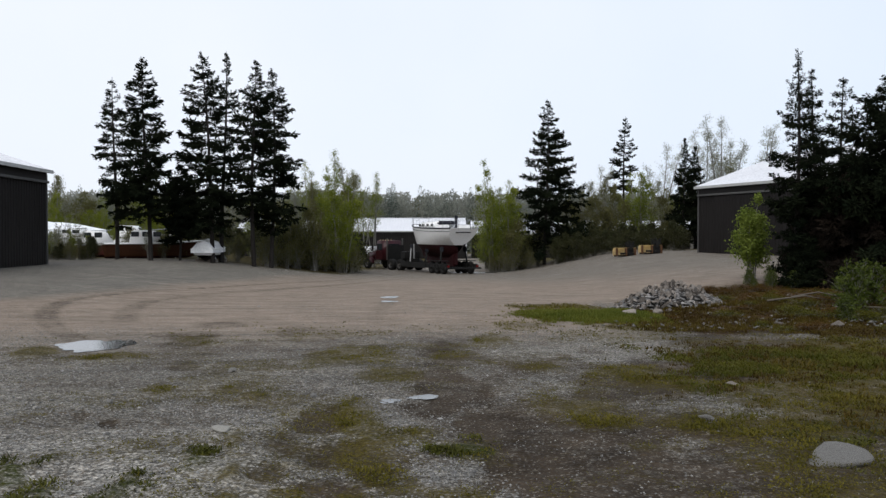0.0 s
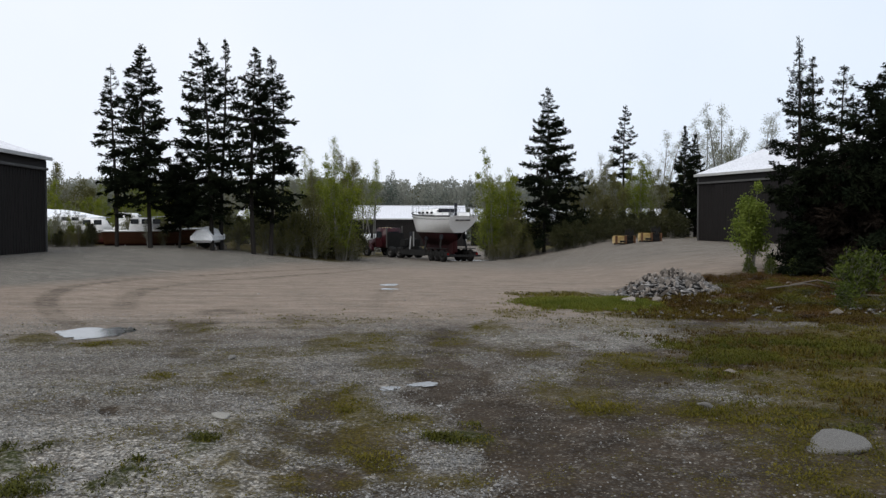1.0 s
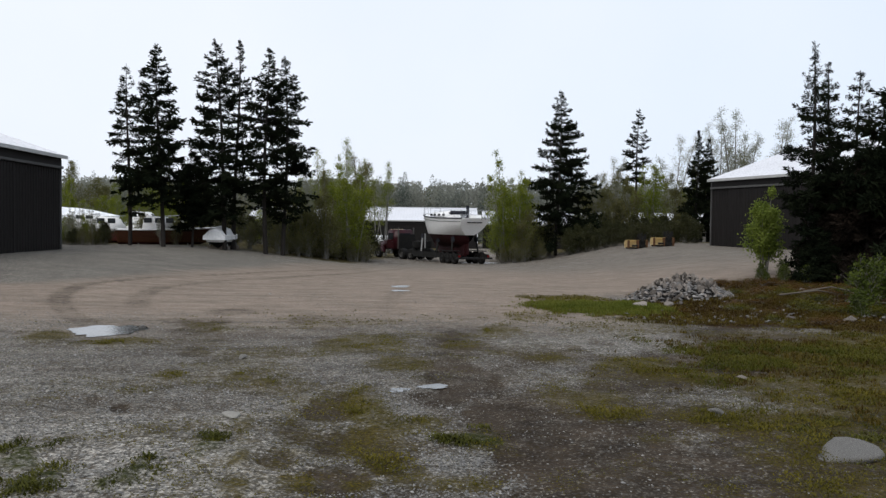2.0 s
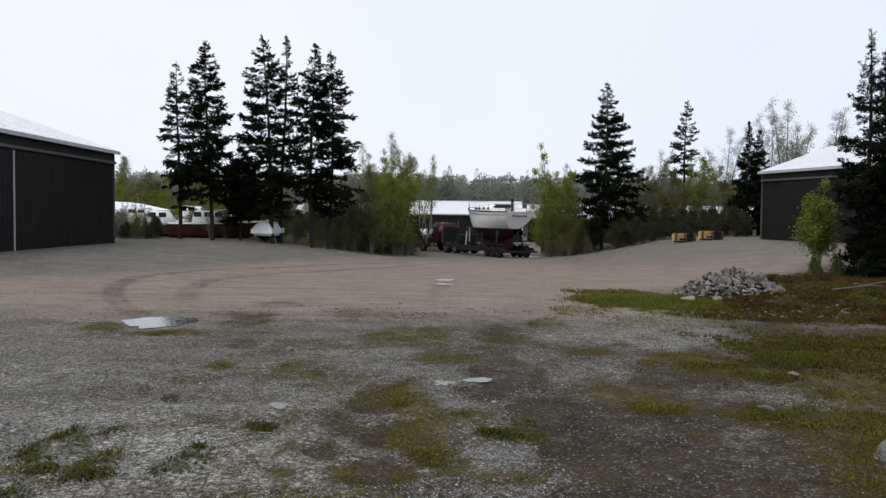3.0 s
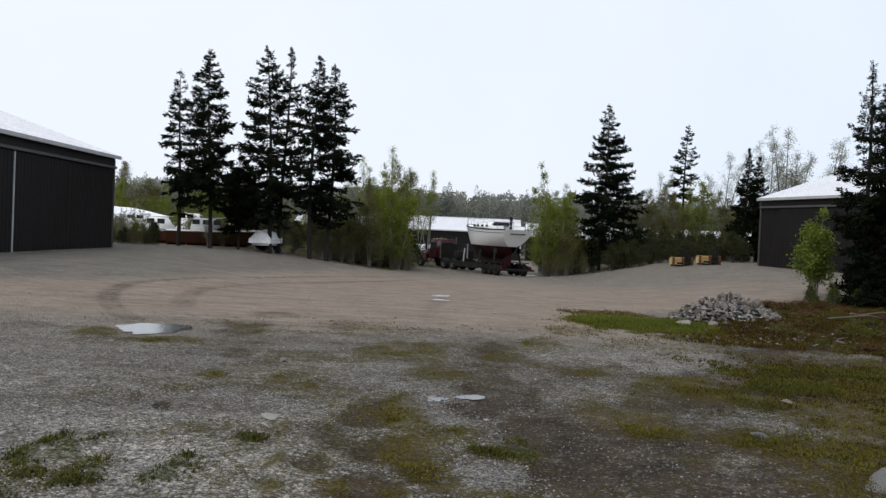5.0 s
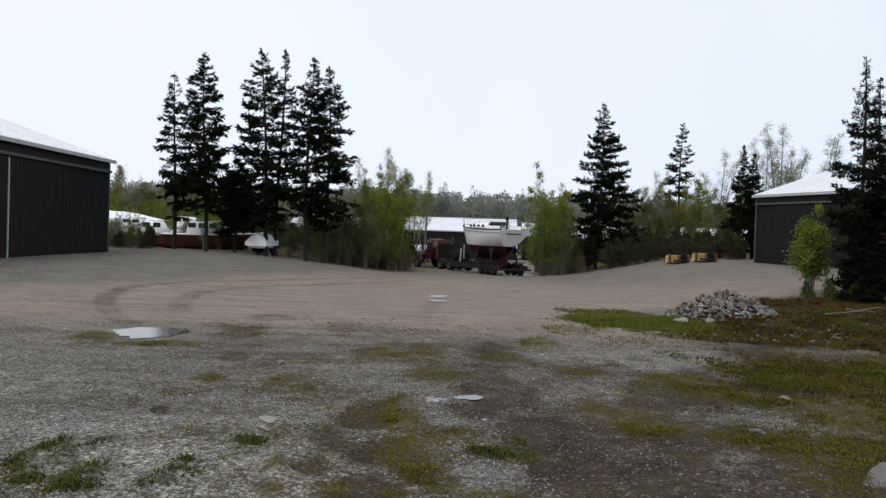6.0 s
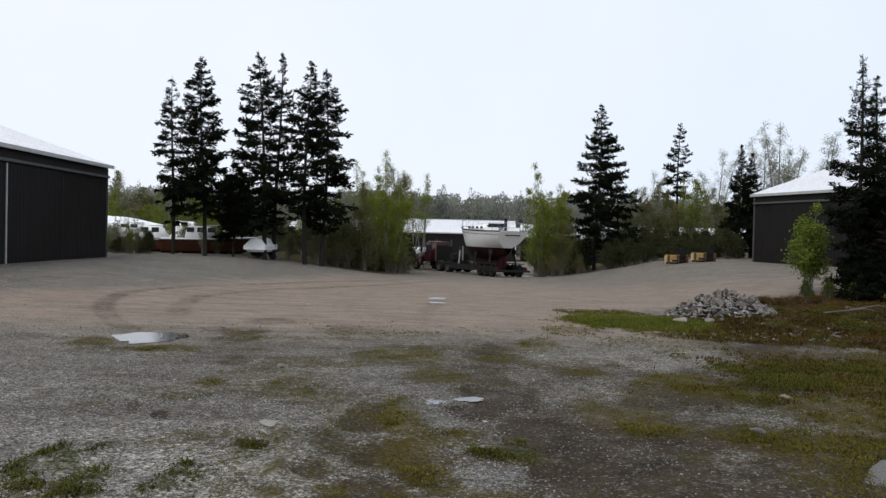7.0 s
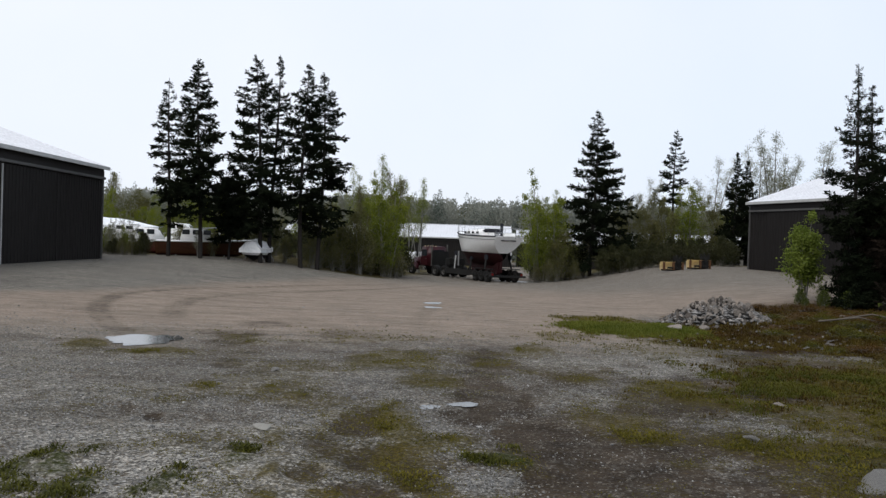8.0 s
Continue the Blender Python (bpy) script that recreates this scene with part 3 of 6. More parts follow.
# ---- trees ----
def limb_tube(verts, faces, pts, radii, seg=6):
    """Adds a bent tapering tube through pts to the lists."""
    pts = [Vector(p) for p in pts]
    base = len(verts)
    for k, p in enumerate(pts):
        d = (pts[min(k + 1, len(pts) - 1)] - pts[max(k - 1, 0)]).normalized()
        u = d.orthogonal().normalized()
        v = d.cross(u)
        for s in range(seg):
            a = 2 * math.pi * s / seg
            verts.append(tuple(p + (u * math.cos(a) + v * math.sin(a)) * radii[k]))
    for k in range(len(pts) - 1):
        for s in range(seg):
            a, b = base + k * seg + s, base + k * seg + (s + 1) % seg
            faces.append((a, b, b + seg, a + seg))


def blades(centres, dirs, lengths, widths, rng):
    """Diamond-shaped leaves: from each centre along its direction, folded a little at the midrib."""
    n = len(centres)
    side = np.cross(dirs, rng.normal(size=(n, 3)))
    side /= np.linalg.norm(side, axis=1, keepdims=True) + 1e-9
    up = np.cross(side, dirs)
    L, W = lengths[:, None], widths[:, None]
    mid = centres + dirs * L * 0.45
    v = np.stack([centres, mid + side * W - up * W * 0.4, centres + dirs * L, mid - side * W - up * W * 0.4], 1).reshape(-1, 3)
    f = (np.arange(n)[:, None] * 4 + np.arange(4)).tolist()
    return v, f


def spruce_meshes(h, reach, start, seed, thick=1.0, droop=0.0, lean=0.0, bare=0.0, cut_top=0.9, tiers=0.38, grain=0.85):
    """Trunk and crown of a spruce: tiers of boughs, each a flat drooping plume with an upturned tip, with gaps between."""
    rng = np.random.default_rng(seed)
    tv, tf = [], []
    ph = rng.uniform(0, 6.28, 2)
    r0 = 0.0095 * h + 0.025

    def axis(z):
        return np.array([lean * z + 0.012 * h * math.sin(z / h * 4 + ph[0]), 0.010 * h * math.sin(z / h * 3.3 + ph[1]), z])

    zs = np.linspace(-0.15, h * 0.995, 14)
    limb_tube(tv, tf, [axis(z) for z in zs], [max(0.012, r0 * (1 - max(0, z) / h) ** 0.85 + 0.008) for z in zs], 8)
    C, D, L, W = [], [], [], []
    z = start * h
    scale = h / 13
    while z < h * 0.985:
        u = max(0.0, (z / h - start) / (1 - start))
        shy = rng.uniform(0.75, 1.15)
        for _ in range(rng.integers(4, 7)):
            if rng.random() < bare:
                continue
            prof = min(1.0, (1 - u) ** cut_top * 1.05, 0.02 + 2.1 * (1 - u)) * (0.6 + 0.4 * min(1, u / 0.18))
            ln = max(0.06 + 0.1 * (1 - u), reach * prof * shy * rng.uniform(0.55, 1.15))
            az = rng.uniform(0, 2 * math.pi)
            out = np.array([math.cos(az), math.sin(az), 0])
            pitch = math.tan(radians(-16 - droop + 38 * u ** 1.4 + rng.normal(0, 7)))
            steps = max(5, int(ln / (0.06 * grain * max(0.7, scale))))
            sk = np.linspace(0.08, 1, steps)
            P = axis(z + rng.normal(0, 0.07))[None] + out[None] * (sk * ln)[:, None]
            sway = rng.normal(0, 0.12) * ln
            sidev = np.array([-out[1], out[0], 0])
            P += sidev[None] * (sway * sk ** 2)[:, None]
            P[:, 2] += ln * (pitch * sk * 0.8 - 0.10 * np.sin(sk * 2.4) + 0.07 * sk ** 3)
            P += rng.normal(0, 0.02 + 0.01 * ln, (steps, 3))
            tan = np.gradient(P, axis=0)
            tan /= np.linalg.norm(tan, axis=1, keepdims=True)
            if ln > 0.6:
                limb_tube(tv, tf, [P[0], P[steps // 2], P[-1]], [0.012 + 0.006 * ln, 0.01, 0.004], 4)
            wide = 0.30 * rng.uniform(0.7, 1.25)
            for sgn in (-1, 1, -1, 1, 0):
                keep = rng.random(steps) < 0.72 * thick * (0.5 + 0.5 * sk)
                keep[-2:] = True
                q, tq, s = P[keep], tan[keep], sk[keep]
                k = len(q)
                spread = sgn * rng.uniform(0.4, 1.5, k)[:, None]
                hang = rng.normal(-0.14 if sgn else -0.8, 0.16, k)
                d = tq + sidev[None] * spread + np.stack([np.zeros(k), np.zeros(k), hang], 1)
                d /= np.linalg.norm(d, axis=1, keepdims=True)
                span = (0.10 + wide * min(ln, 1.6) * np.sin(np.clip(s, 0.05, 1) * 2.55) * (1 if sgn else 0.4)) * rng.uniform(0.45, 1.35, k) * grain
                C.append(q + rng.normal(0, 0.03, (k, 3)))
                D.append(d)
                L.append(span)
                W.append(span * 0.075 + (0.012 + 0.007 * scale) * grain)
                C.append(q + d * (span * 0.45)[:, None])
                d2 = d + rng.normal(0, 0.4, (k, 3)) * np.array([1, 1, 0.5]) - np.array([0, 0, 0.12])
                d2 /= np.linalg.norm(d2, axis=1, keepdims=True)
                D.append(d2)
                L.append(span * 0.6)
                W.append(span * 0.08 + (0.012 + 0.006 * scale) * grain)
        z += rng.uniform(0.7, 1.35) * 0.88 * tiers * scale * (0.55 + 0.6 * (1 - u))
    v, f = blades(np.concatenate(C), np.concatenate(D), np.concatenate(L), np.concatenate(W), rng)
    return (tv, tf), (v.tolist(), f)


def spruce(x, y, h, reach, start, seed, label, turn=0.0, needles=None, group="spruce trees", sink=0.03, **kw):
    (tv, tf), (cv, cf) = spruce_meshes(h, reach, start, seed, **kw)
    tree = empty("spruce_tree", pose(x, y, gz(x, y) - sink, 0, 0, turn), label, "tree", group)
    mesh_part("trunk", mesh_from("trunk", tv, tf, BARK, True), tree)
    mesh_part("crown", mesh_from("crown", cv, cf, needles or NEEDLES), tree)
    return tree


TALL = "tall dark spruce with bare lower trunk beside the yard"
spruce(-21.0, 51.4, 11.75, 1.35, 0.2, 11, "slender sparse dark spruce at the yard's edge", thick=0.95, bare=0.2, droop=2, cut_top=0.45, tiers=0.5)
spruce(-18.3, 49.8, 12.65, 2.5, 0.22, 12, TALL, droop=3, cut_top=0.7, tiers=0.36, lean=-0.02)
spruce(-16.8, 51.4, 6.3, 1.75, 0.28, 13, "shorter dark spruce between taller trunks", droop=8, cut_top=0.5, tiers=0.36)
spruce(-14.65, 51.4, 13.65, 2.3, 0.2, 14, TALL, droop=2, lean=-0.06, cut_top=0.62, tiers=0.38)
spruce(-14.45, 53.0, 14.05, 1.15, 0.14, 15, "thin spruce with short ragged boughs", thick=0.9, bare=0.15, cut_top=0.4, tiers=0.42)
spruce(-12.3, 52.4, 13.55, 1.75, 0.22, 16, TALL, droop=3, cut_top=0.42, tiers=0.36)
spruce(-11.35, 53.4, 13.3, 1.9, 0.2, 17, TALL, droop=5, cut_top=0.5, tiers=0.36)
spruce(9.05, 70.4, 14.6, 4.7, 0.12, 21, "broad conical dark spruce at the yard's far edge", droop=4, cut_top=1.0, tiers=0.34, thick=1.0)
spruce(18.6, 82, 14.1, 2.0, 0.45, 22, "thin-crowned spruce above the thicket", bare=0.15, cut_top=0.7, tiers=0.42)
spruce(21.3, 71, 9.9, 1.6, 0.06, 23, "narrow dark spruce beside the shed", droop=2)
spruce(22.6, 72, 9.4, 1.9, 0.06, 24, "dark spruce beside the shed", droop=4)
spruce(11.9, 27.0, 7.95, 1.8, 0.24, 31, "dark young spruce with a sparse spire on a mossy bank", cut_top=1.15, bare=0.2, tiers=0.42, grain=0.55, thick=0.85)
spruce(12.75, 27.6, 7.4, 1.7, 0.05, 32, "dark young spruce on a mossy bank", cut_top=0.95, bare=0.2, tiers=0.45, grain=0.55, thick=0.85)
spruce(15.4, 31.0, 7.6, 2.0, 0.05, 33, "dark young spruce with a sparse spire", cut_top=0.8, bare=0.3, tiers=0.5, grain=0.6, thick=0.8)
spruce(14.1, 25.3, 6.6, 2.7, 0.05, 34, "dense dark young spruce on a mossy bank", droop=4, cut_top=0.65, tiers=0.42, grain=0.65)
spruce(13.3, 26.0, 4.0, 1.5, 0.04, 35, "low browned spruce under taller ones", needles=NEEDLES_BROWN, droop=6, cut_top=0.7, tiers=0.6, grain=0.65)
spruce(14.2, 28.6, 4.3, 1.9, 0.03, 37, "dense dark young spruce behind the bank", droop=4, cut_top=0.7, tiers=0.5, grain=0.7)
spruce(15.9, 28.2, 4.6, 2.1, 0.03, 38, "dense dark young spruce behind the bank", droop=4, cut_top=0.7, tiers=0.5, grain=0.7)
spruce(12.6, 27.5, 3.6, 0.85, 0.02, 40, "low browned spruce under taller ones", needles=NEEDLES_BROWN, droop=4, cut_top=0.5, tiers=0.4, grain=0.6)
spruce(11.95, 26.4, 1.5, 0.85, 0.02, 41, "low dark spruce at the bank's edge", droop=2, cut_top=0.5, tiers=0.4, grain=0.6)
spruce(12.7, 26.6, 3.4, 0.95, 0.04, 36, "low browned spruce under taller ones", needles=NEEDLES_BROWN, droop=6, cut_top=0.7, tiers=0.6, grain=0.65)


def broadleaf_meshes(h, reach, seed, stems=3, leaves=2600, leaf=0.1, low=0.15, spread=0.09):
    """Stems and sparse spring leaves of a young broadleaf tree."""
    rng = np.random.default_rng(seed)
    tv, tf, tips = [], [], []
    for s in range(stems):
        az, out = rng.uniform(0, 6.28), rng.uniform(0.05, 0.22) * h * (stems > 1)
        hh = h * rng.uniform(0.72, 1.0) if s else h
        top = np.array([math.cos(az) * out, math.sin(az) * out, hh])
        mid = np.array([top[0] * 0.35 + rng.normal(0, 0.12), top[1] * 0.35 + rng.normal(0, 0.12), hh * 0.5])
        root = np.array([rng.normal(0, 0.15), rng.normal(0, 0.15), -0.1])
        bez = lambda u: (1 - u) ** 2 * root + 2 * u * (1 - u) * mid + u * u * top
        us = np.linspace(0, 1, 8)
        r0 = 0.009 * hh + 0.012
        limb_tube(tv, tf, [bez(u) for u in us], [r0 * (1 - 0.93 * u) for u in us], 6)
        for _ in range(int(11 + hh * 2.2)):
            u = rng.uniform(low, 0.97)
            p, a2 = bez(u), rng.uniform(0, 6.28)
            ln = reach * (1.08 - u) * rng.uniform(0.5, 1.1) * (0.5 + 0.5 * min(1, (u - low) / 0.25 + 0.3))
            d = np.array([math.cos(a2), math.sin(a2), rng.uniform(0.5, 1.5)])
            d /= np.linalg.norm(d)
            q, e = p + d * ln * 0.5, p + d * ln + np.array([0, 0, 0.12 * ln])
            limb_tube(tv, tf, [p, q, e], [max(0.006, r0 * 0.3 * (1 - u)), 0.006, 0.003], 3)
            tips += [(p + (e - p) * w, ln) for w in (0.35, 0.55, 0.75, 0.9, 1.0)]
            for _ in range(2):
                w = rng.uniform(0.3, 0.9)
                p3 = p + (e - p) * w
                e3 = p3 + (d + rng.normal(0, 0.6, 3)) * ln * 0.35
                limb_tube(tv, tf, [p3, e3], [0.005, 0.002], 3)
                tips += [(p3 + (e3 - p3) * w2, ln * 0.6) for w2 in (0.5, 1.0)]
    k = rng.integers(0, len(tips), leaves)
    C = np.array([tips[i][0] for i in k]) + rng.normal(0, 1, (leaves, 3)) * np.array([spread * (1 + tips[i][1]) for i in k])[:, None]
    D = rng.normal(0, 1, (leaves, 3))
    D[:, 2] -= 0.3
    D /= np.linalg.norm(D, axis=1, keepdims=True)
    L = leaf * rng.uniform(0.6, 1.4, leaves)
    v, f = blades(C, D, L, L * 0.36, rng)
    return (tv, tf), (v.tolist(), f)


def broadleaf(label, foliage, seed, group="thicket trees", name="young_tree", bark=None, **kw):
    (tv, tf), (cv, cf) = broadleaf_meshes(seed=seed, **kw)
    tree = empty(name, pose(0, 0, 0), label, "tree" if name != "shrub" else "shrub", group)
    mesh_part("trunk", mesh_from("trunk", tv, tf, bark or BARK_PALE, True), tree)
    mesh_part("crown", mesh_from("crown", cv, cf, foliage), tree)
    return tree


def planted(kinds, spots, seed):
    """Each kind once at its first spot, then copies of them over the other spots (x, y, height scale, kind)."""
    rng = random.Random(seed)
    used = set()
    for x, y, s, k in spots:
        m = pose(x, y, gz(x, y) - 0.05, 0, 0, rng.uniform(0, 360)) @ Matrix.Diagonal((s * rng.uniform(0.85, 1.1), s * rng.uniform(0.85, 1.1), s, 1))
        if k in used:
            t = copy_thing(kinds[k], m)
            t.matrix_basis = m
        else:
            kinds[k].matrix_basis = m
            used.add(k)


KINDS = {
    "green": broadleaf("young alder in fresh yellow-green spring leaf", SPRING, 101, h=6.5, reach=2.3, stems=4, leaves=6400, leaf=0.095, low=0.1),
    "green2": broadleaf("slim young birch in yellow-green spring leaf", SPRING, 102, h=7.4, reach=1.8, stems=3, leaves=5200, leaf=0.09, low=0.15),
    "olive": broadleaf("bushy alder with olive spring buds", SPRING_OLIVE, 103, h=5.0, reach=2.2, stems=5, leaves=6600, leaf=0.095, low=0.03),
    "olive2": broadleaf("tall young maple with olive spring buds", SPRING_OLIVE, 104, h=8.0, reach=2.3, stems=3, leaves=4800, leaf=0.078, low=0.2),
    "pale": broadleaf("pale grey birch barely in bud", SPRING_PALE, 105, h=9.0, reach=2.6, stems=3, leaves=6000, leaf=0.062, low=0.3),
    "high": broadleaf("tall thin birch with a high yellow-green crown", SPRING, 108, h=10.0, reach=2.6, stems=3, leaves=4600, leaf=0.08, low=0.42),
    "brush": broadleaf("low tangled roadside brush with dull buds", SPRING_OLIVE, 106, name="shrub", h=2.2, reach=1.2, stems=8, leaves=2600, leaf=0.07, low=0.02),
    "dim": broadleaf("tangled undergrowth darkened for the shade below the trees", UNDERGROWTH, 107, name="shrub", h=2.6, reach=1.5, stems=7, leaves=4200, leaf=0.11, low=0.02),
}
spots = []
rg = random.Random(5)
for px, y, s, k in ((515, 57, 0.9, "olive"), (530, 60, 0.75, "pale"), (545, 63, 0.8, "olive2"), (560, 58, 1.0, "olive"), (575, 60, 0.95, "green"), (590, 62, 1.05, "green2"),
                    (598, 59, 1.05, "green"), (606, 62, 0.95, "olive2"), (613, 60, 1.0, "green2"), (610, 63, 0.95, "green"), (520, 62, 0.9, "green2"), (643, 76, 1.0, "high"), (660, 78, 0.98, "high"), (590, 70, 0.95, "high"), (548, 68, 0.9, "high"), (615, 72, 1.1, "olive2"), (580, 70, 1.1, "green2"),
                    (862, 72, 0.8, "green"), (875, 68, 1.2, "green2"), (868, 66.5, 1.0, "green"), (898, 66.5, 1.1, "green"), (884, 71, 0.85, "high"), (890, 70, 0.95, "green"), (905, 67, 0.9, "olive"), (918, 70, 0.9, "olive"), (950, 73, 0.9, "olive"),
                    (1035, 76, 0.9, "olive2"), (1050, 80, 1.0, "pale"), (1060, 76, 1.2, "olive"), (1078, 78, 1.0, "olive2"), (1095, 76, 1.2, "olive"), (1112, 80, 1.0, "green2"),
                    (1128, 76, 1.2, "green"), (1145, 80, 0.95, "olive2"), (1165, 82, 1.2, "pale"), (1180, 76, 1.1, "olive"), (1195, 78, 0.9, "green2"), (1010, 78, 1.2, "olive"),
                    (1250, 92, 1.6, "pale"), (1272, 90, 1.72, "pale"), (1298, 95, 1.6, "olive2"), (1330, 92, 1.6, "pale"), (1285, 98, 1.75, "pale"), (1225, 86, 1.1, "olive2"),
                    (80, 70, 0.6, "green"), (205, 58.5, 0.42, "green"), (70, 60, 0.42, "green"), (110, 59.5, 0.26, "olive"), (148, 60, 0.22, "green"), (178, 57, 0.24, "olive"), (270, 80, 1.15, "green"), (310, 78, 0.9, "green2"), (200, 78, 0.75, "green"), (95, 84, 1.3, "green"), (120, 88, 1.2, "olive2"), (150, 90, 1.6, "olive"), (180, 86, 1.15, "green2"), (215, 88, 1.1, "olive2"), (250, 88, 1.3, "green"),
                    (290, 86, 1.5, "olive"), (330, 86, 1.3, "green"), (360, 80, 0.9, "olive"), (400, 84, 1.0, "olive2"), (440, 76, 1.0, "green"), (480, 74, 1.0, "olive"), (500, 78, 0.9, "olive2")):
    spots.append(((px - 784) / 1418 * y, y + rg.uniform(-1, 1), s * rg.uniform(0.92, 1.06), k))
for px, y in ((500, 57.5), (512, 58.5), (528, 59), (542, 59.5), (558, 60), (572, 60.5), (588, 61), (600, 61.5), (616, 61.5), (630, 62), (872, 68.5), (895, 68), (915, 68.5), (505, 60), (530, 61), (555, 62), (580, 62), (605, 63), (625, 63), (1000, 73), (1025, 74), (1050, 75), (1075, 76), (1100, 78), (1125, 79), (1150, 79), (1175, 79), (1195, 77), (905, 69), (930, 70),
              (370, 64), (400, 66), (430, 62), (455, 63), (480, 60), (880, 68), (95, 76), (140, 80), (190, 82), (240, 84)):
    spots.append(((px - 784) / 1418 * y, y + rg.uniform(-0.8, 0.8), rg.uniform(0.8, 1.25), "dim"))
for px, y in ((395, 54), (420, 55), (470, 55), (490, 56), (510, 56), (530, 57), (552, 57.5), (575, 58), (600, 58.5), (622, 59), (285, 54), (310, 55), (870, 66), (890, 65.5), (910, 66),
              (935, 67), (955, 68), (990, 69), (1010, 70), (1035, 71), (1060, 72), (1085, 74), (1200, 74), (90, 57), (105, 56), (122, 57), (140, 58), (158, 57), (175, 56.5), (150, 61), (115, 61), (228, 56), (300, 56), (320, 57), (1170, 75), (1130, 76), (1150, 76)):
    spots.append(((px - 784) / 1418 * y, y + rg.uniform(-0.6, 0.6), rg.uniform(0.55, 1.1) * (0.85 if px < 180 else 1), "brush"))
for px in range(84, 168, 8):
    y = rg.uniform(49.5, 51.5)
    spots.append(((px - 784) / 1418 * y, y, rg.uniform(0.3, 0.62), rg.choice(("brush", "dim", "brush"))))
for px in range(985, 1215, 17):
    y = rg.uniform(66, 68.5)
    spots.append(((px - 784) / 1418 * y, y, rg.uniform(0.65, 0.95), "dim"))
for px, y, s_ in ((88, 50.5, 0.3), (128, 51, 0.34), (158, 51, 0.26)):
    spots.append(((px - 784) / 1418 * y, y, s_, "green"))
for px, y, s_, k in ((105, 74, 0.8, "green"), (140, 75, 0.75, "green"), (175, 74, 0.78, "green2"), (215, 75, 0.8, "green"), (262, 74, 0.7, "green")):
    spots.append(((px - 784) / 1418 * y, y, s_, k))
for px, y, s_ in ((96, 50, 0.27), (112, 50.6, 0.31), (140, 50.4, 0.28), (262, 50.2, 0.2)):
    spots.append(((px - 784) / 1418 * y, y, s_, "pale"))
planted(KINDS, spots, 8)


def far_woods():
    """Wooded rise behind everything: conifers and grey budding hardwoods beyond counting, haze painted into their
    leaves.
    """
    rng = np.random.default_rng(77)
    V, F, S = [], [], []
    for i in range(820):
        y = 165 + 55 * rng.random() ** 1.3
        x = rng.uniform(-0.66, 0.66) * y
        z = gz(x, y) - 0.3
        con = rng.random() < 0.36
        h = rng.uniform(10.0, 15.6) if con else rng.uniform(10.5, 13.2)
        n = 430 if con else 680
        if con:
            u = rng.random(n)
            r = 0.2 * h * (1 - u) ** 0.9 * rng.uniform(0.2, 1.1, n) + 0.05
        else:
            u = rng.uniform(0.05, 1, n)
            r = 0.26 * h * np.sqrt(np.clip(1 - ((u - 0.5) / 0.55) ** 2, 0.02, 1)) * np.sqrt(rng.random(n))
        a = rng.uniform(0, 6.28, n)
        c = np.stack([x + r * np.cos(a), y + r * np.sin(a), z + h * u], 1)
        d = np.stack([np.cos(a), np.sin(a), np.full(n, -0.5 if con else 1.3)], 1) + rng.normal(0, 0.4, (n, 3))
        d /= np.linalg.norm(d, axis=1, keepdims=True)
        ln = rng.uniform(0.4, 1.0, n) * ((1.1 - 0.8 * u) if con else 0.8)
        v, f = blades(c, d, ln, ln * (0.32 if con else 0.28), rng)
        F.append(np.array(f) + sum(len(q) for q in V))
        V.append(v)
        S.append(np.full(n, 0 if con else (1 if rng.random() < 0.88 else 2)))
    me = mesh_from("far_woods", np.concatenate(V).tolist(), np.concatenate(F).tolist(), [FAR_HAZE_CONIFER, FAR_HAZE_GREY, SPRING_OLIVE], slots=np.concatenate(S).astype(np.int32))
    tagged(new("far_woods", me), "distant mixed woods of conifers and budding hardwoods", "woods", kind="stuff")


# distance haze painted into the leaf colours, paler and greyer than near trees
FAR_HAZE_CONIFER = leafy("hazed_conifer_needles", (0.10, 0.118, 0.10), (0.135, 0.155, 0.13), (0.17, 0.188, 0.16), 0.1, 0.3)
FAR_HAZE_GREY = leafy("hazed_grey_budding_hardwood", (0.20, 0.208, 0.175), (0.26, 0.265, 0.225), (0.33, 0.335, 0.285), 0.1, 0.45)
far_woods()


# ---- more materials ----
GELCOAT = surface("white_gelcoat", (0.84, 0.84, 0.83), (0.9, 0.9, 0.89), 1.2, 0.3, fine=15, relief=0.03)
WRAP = surface("white_shrink_wrap", (0.78, 0.80, 0.82), (0.88, 0.89, 0.9), 1.5, 0.4, fine=6, relief=0.25, depth=0.05)
ANTIFOUL = surface("dark_red_bottom_paint", (0.02, 0.003, 0.004), (0.034, 0.006, 0.007), 1.0, 0.7, fine=18, relief=0.1)
RED_HULL = surface("faded_red_hull_paint", (0.11, 0.03, 0.026), (0.16, 0.05, 0.042), 1.0, 0.6, fine=18, relief=0.1)
WOOD_HULL = surface("varnished_brown_planking", (0.04, 0.015, 0.008), (0.085, 0.034, 0.016), 1.0, 0.45, fine=14, relief=0.15, stretch=(0.3, 1, 4))
MAROON = surface("maroon_truck_paint", (0.026, 0.004, 0.007), (0.04, 0.007, 0.010), 1.0, 0.3, fine=30, relief=0.02)
BLACK_STEEL = surface("dirty_black_steel", (0.007, 0.007, 0.007), (0.016, 0.015, 0.014), 3, 0.6, fine=30, relief=0.2)
RUBBER = surface("tyre_rubber", (0.006, 0.006, 0.006), (0.015, 0.014, 0.013), 6, 0.85, fine=60, relief=0.3)
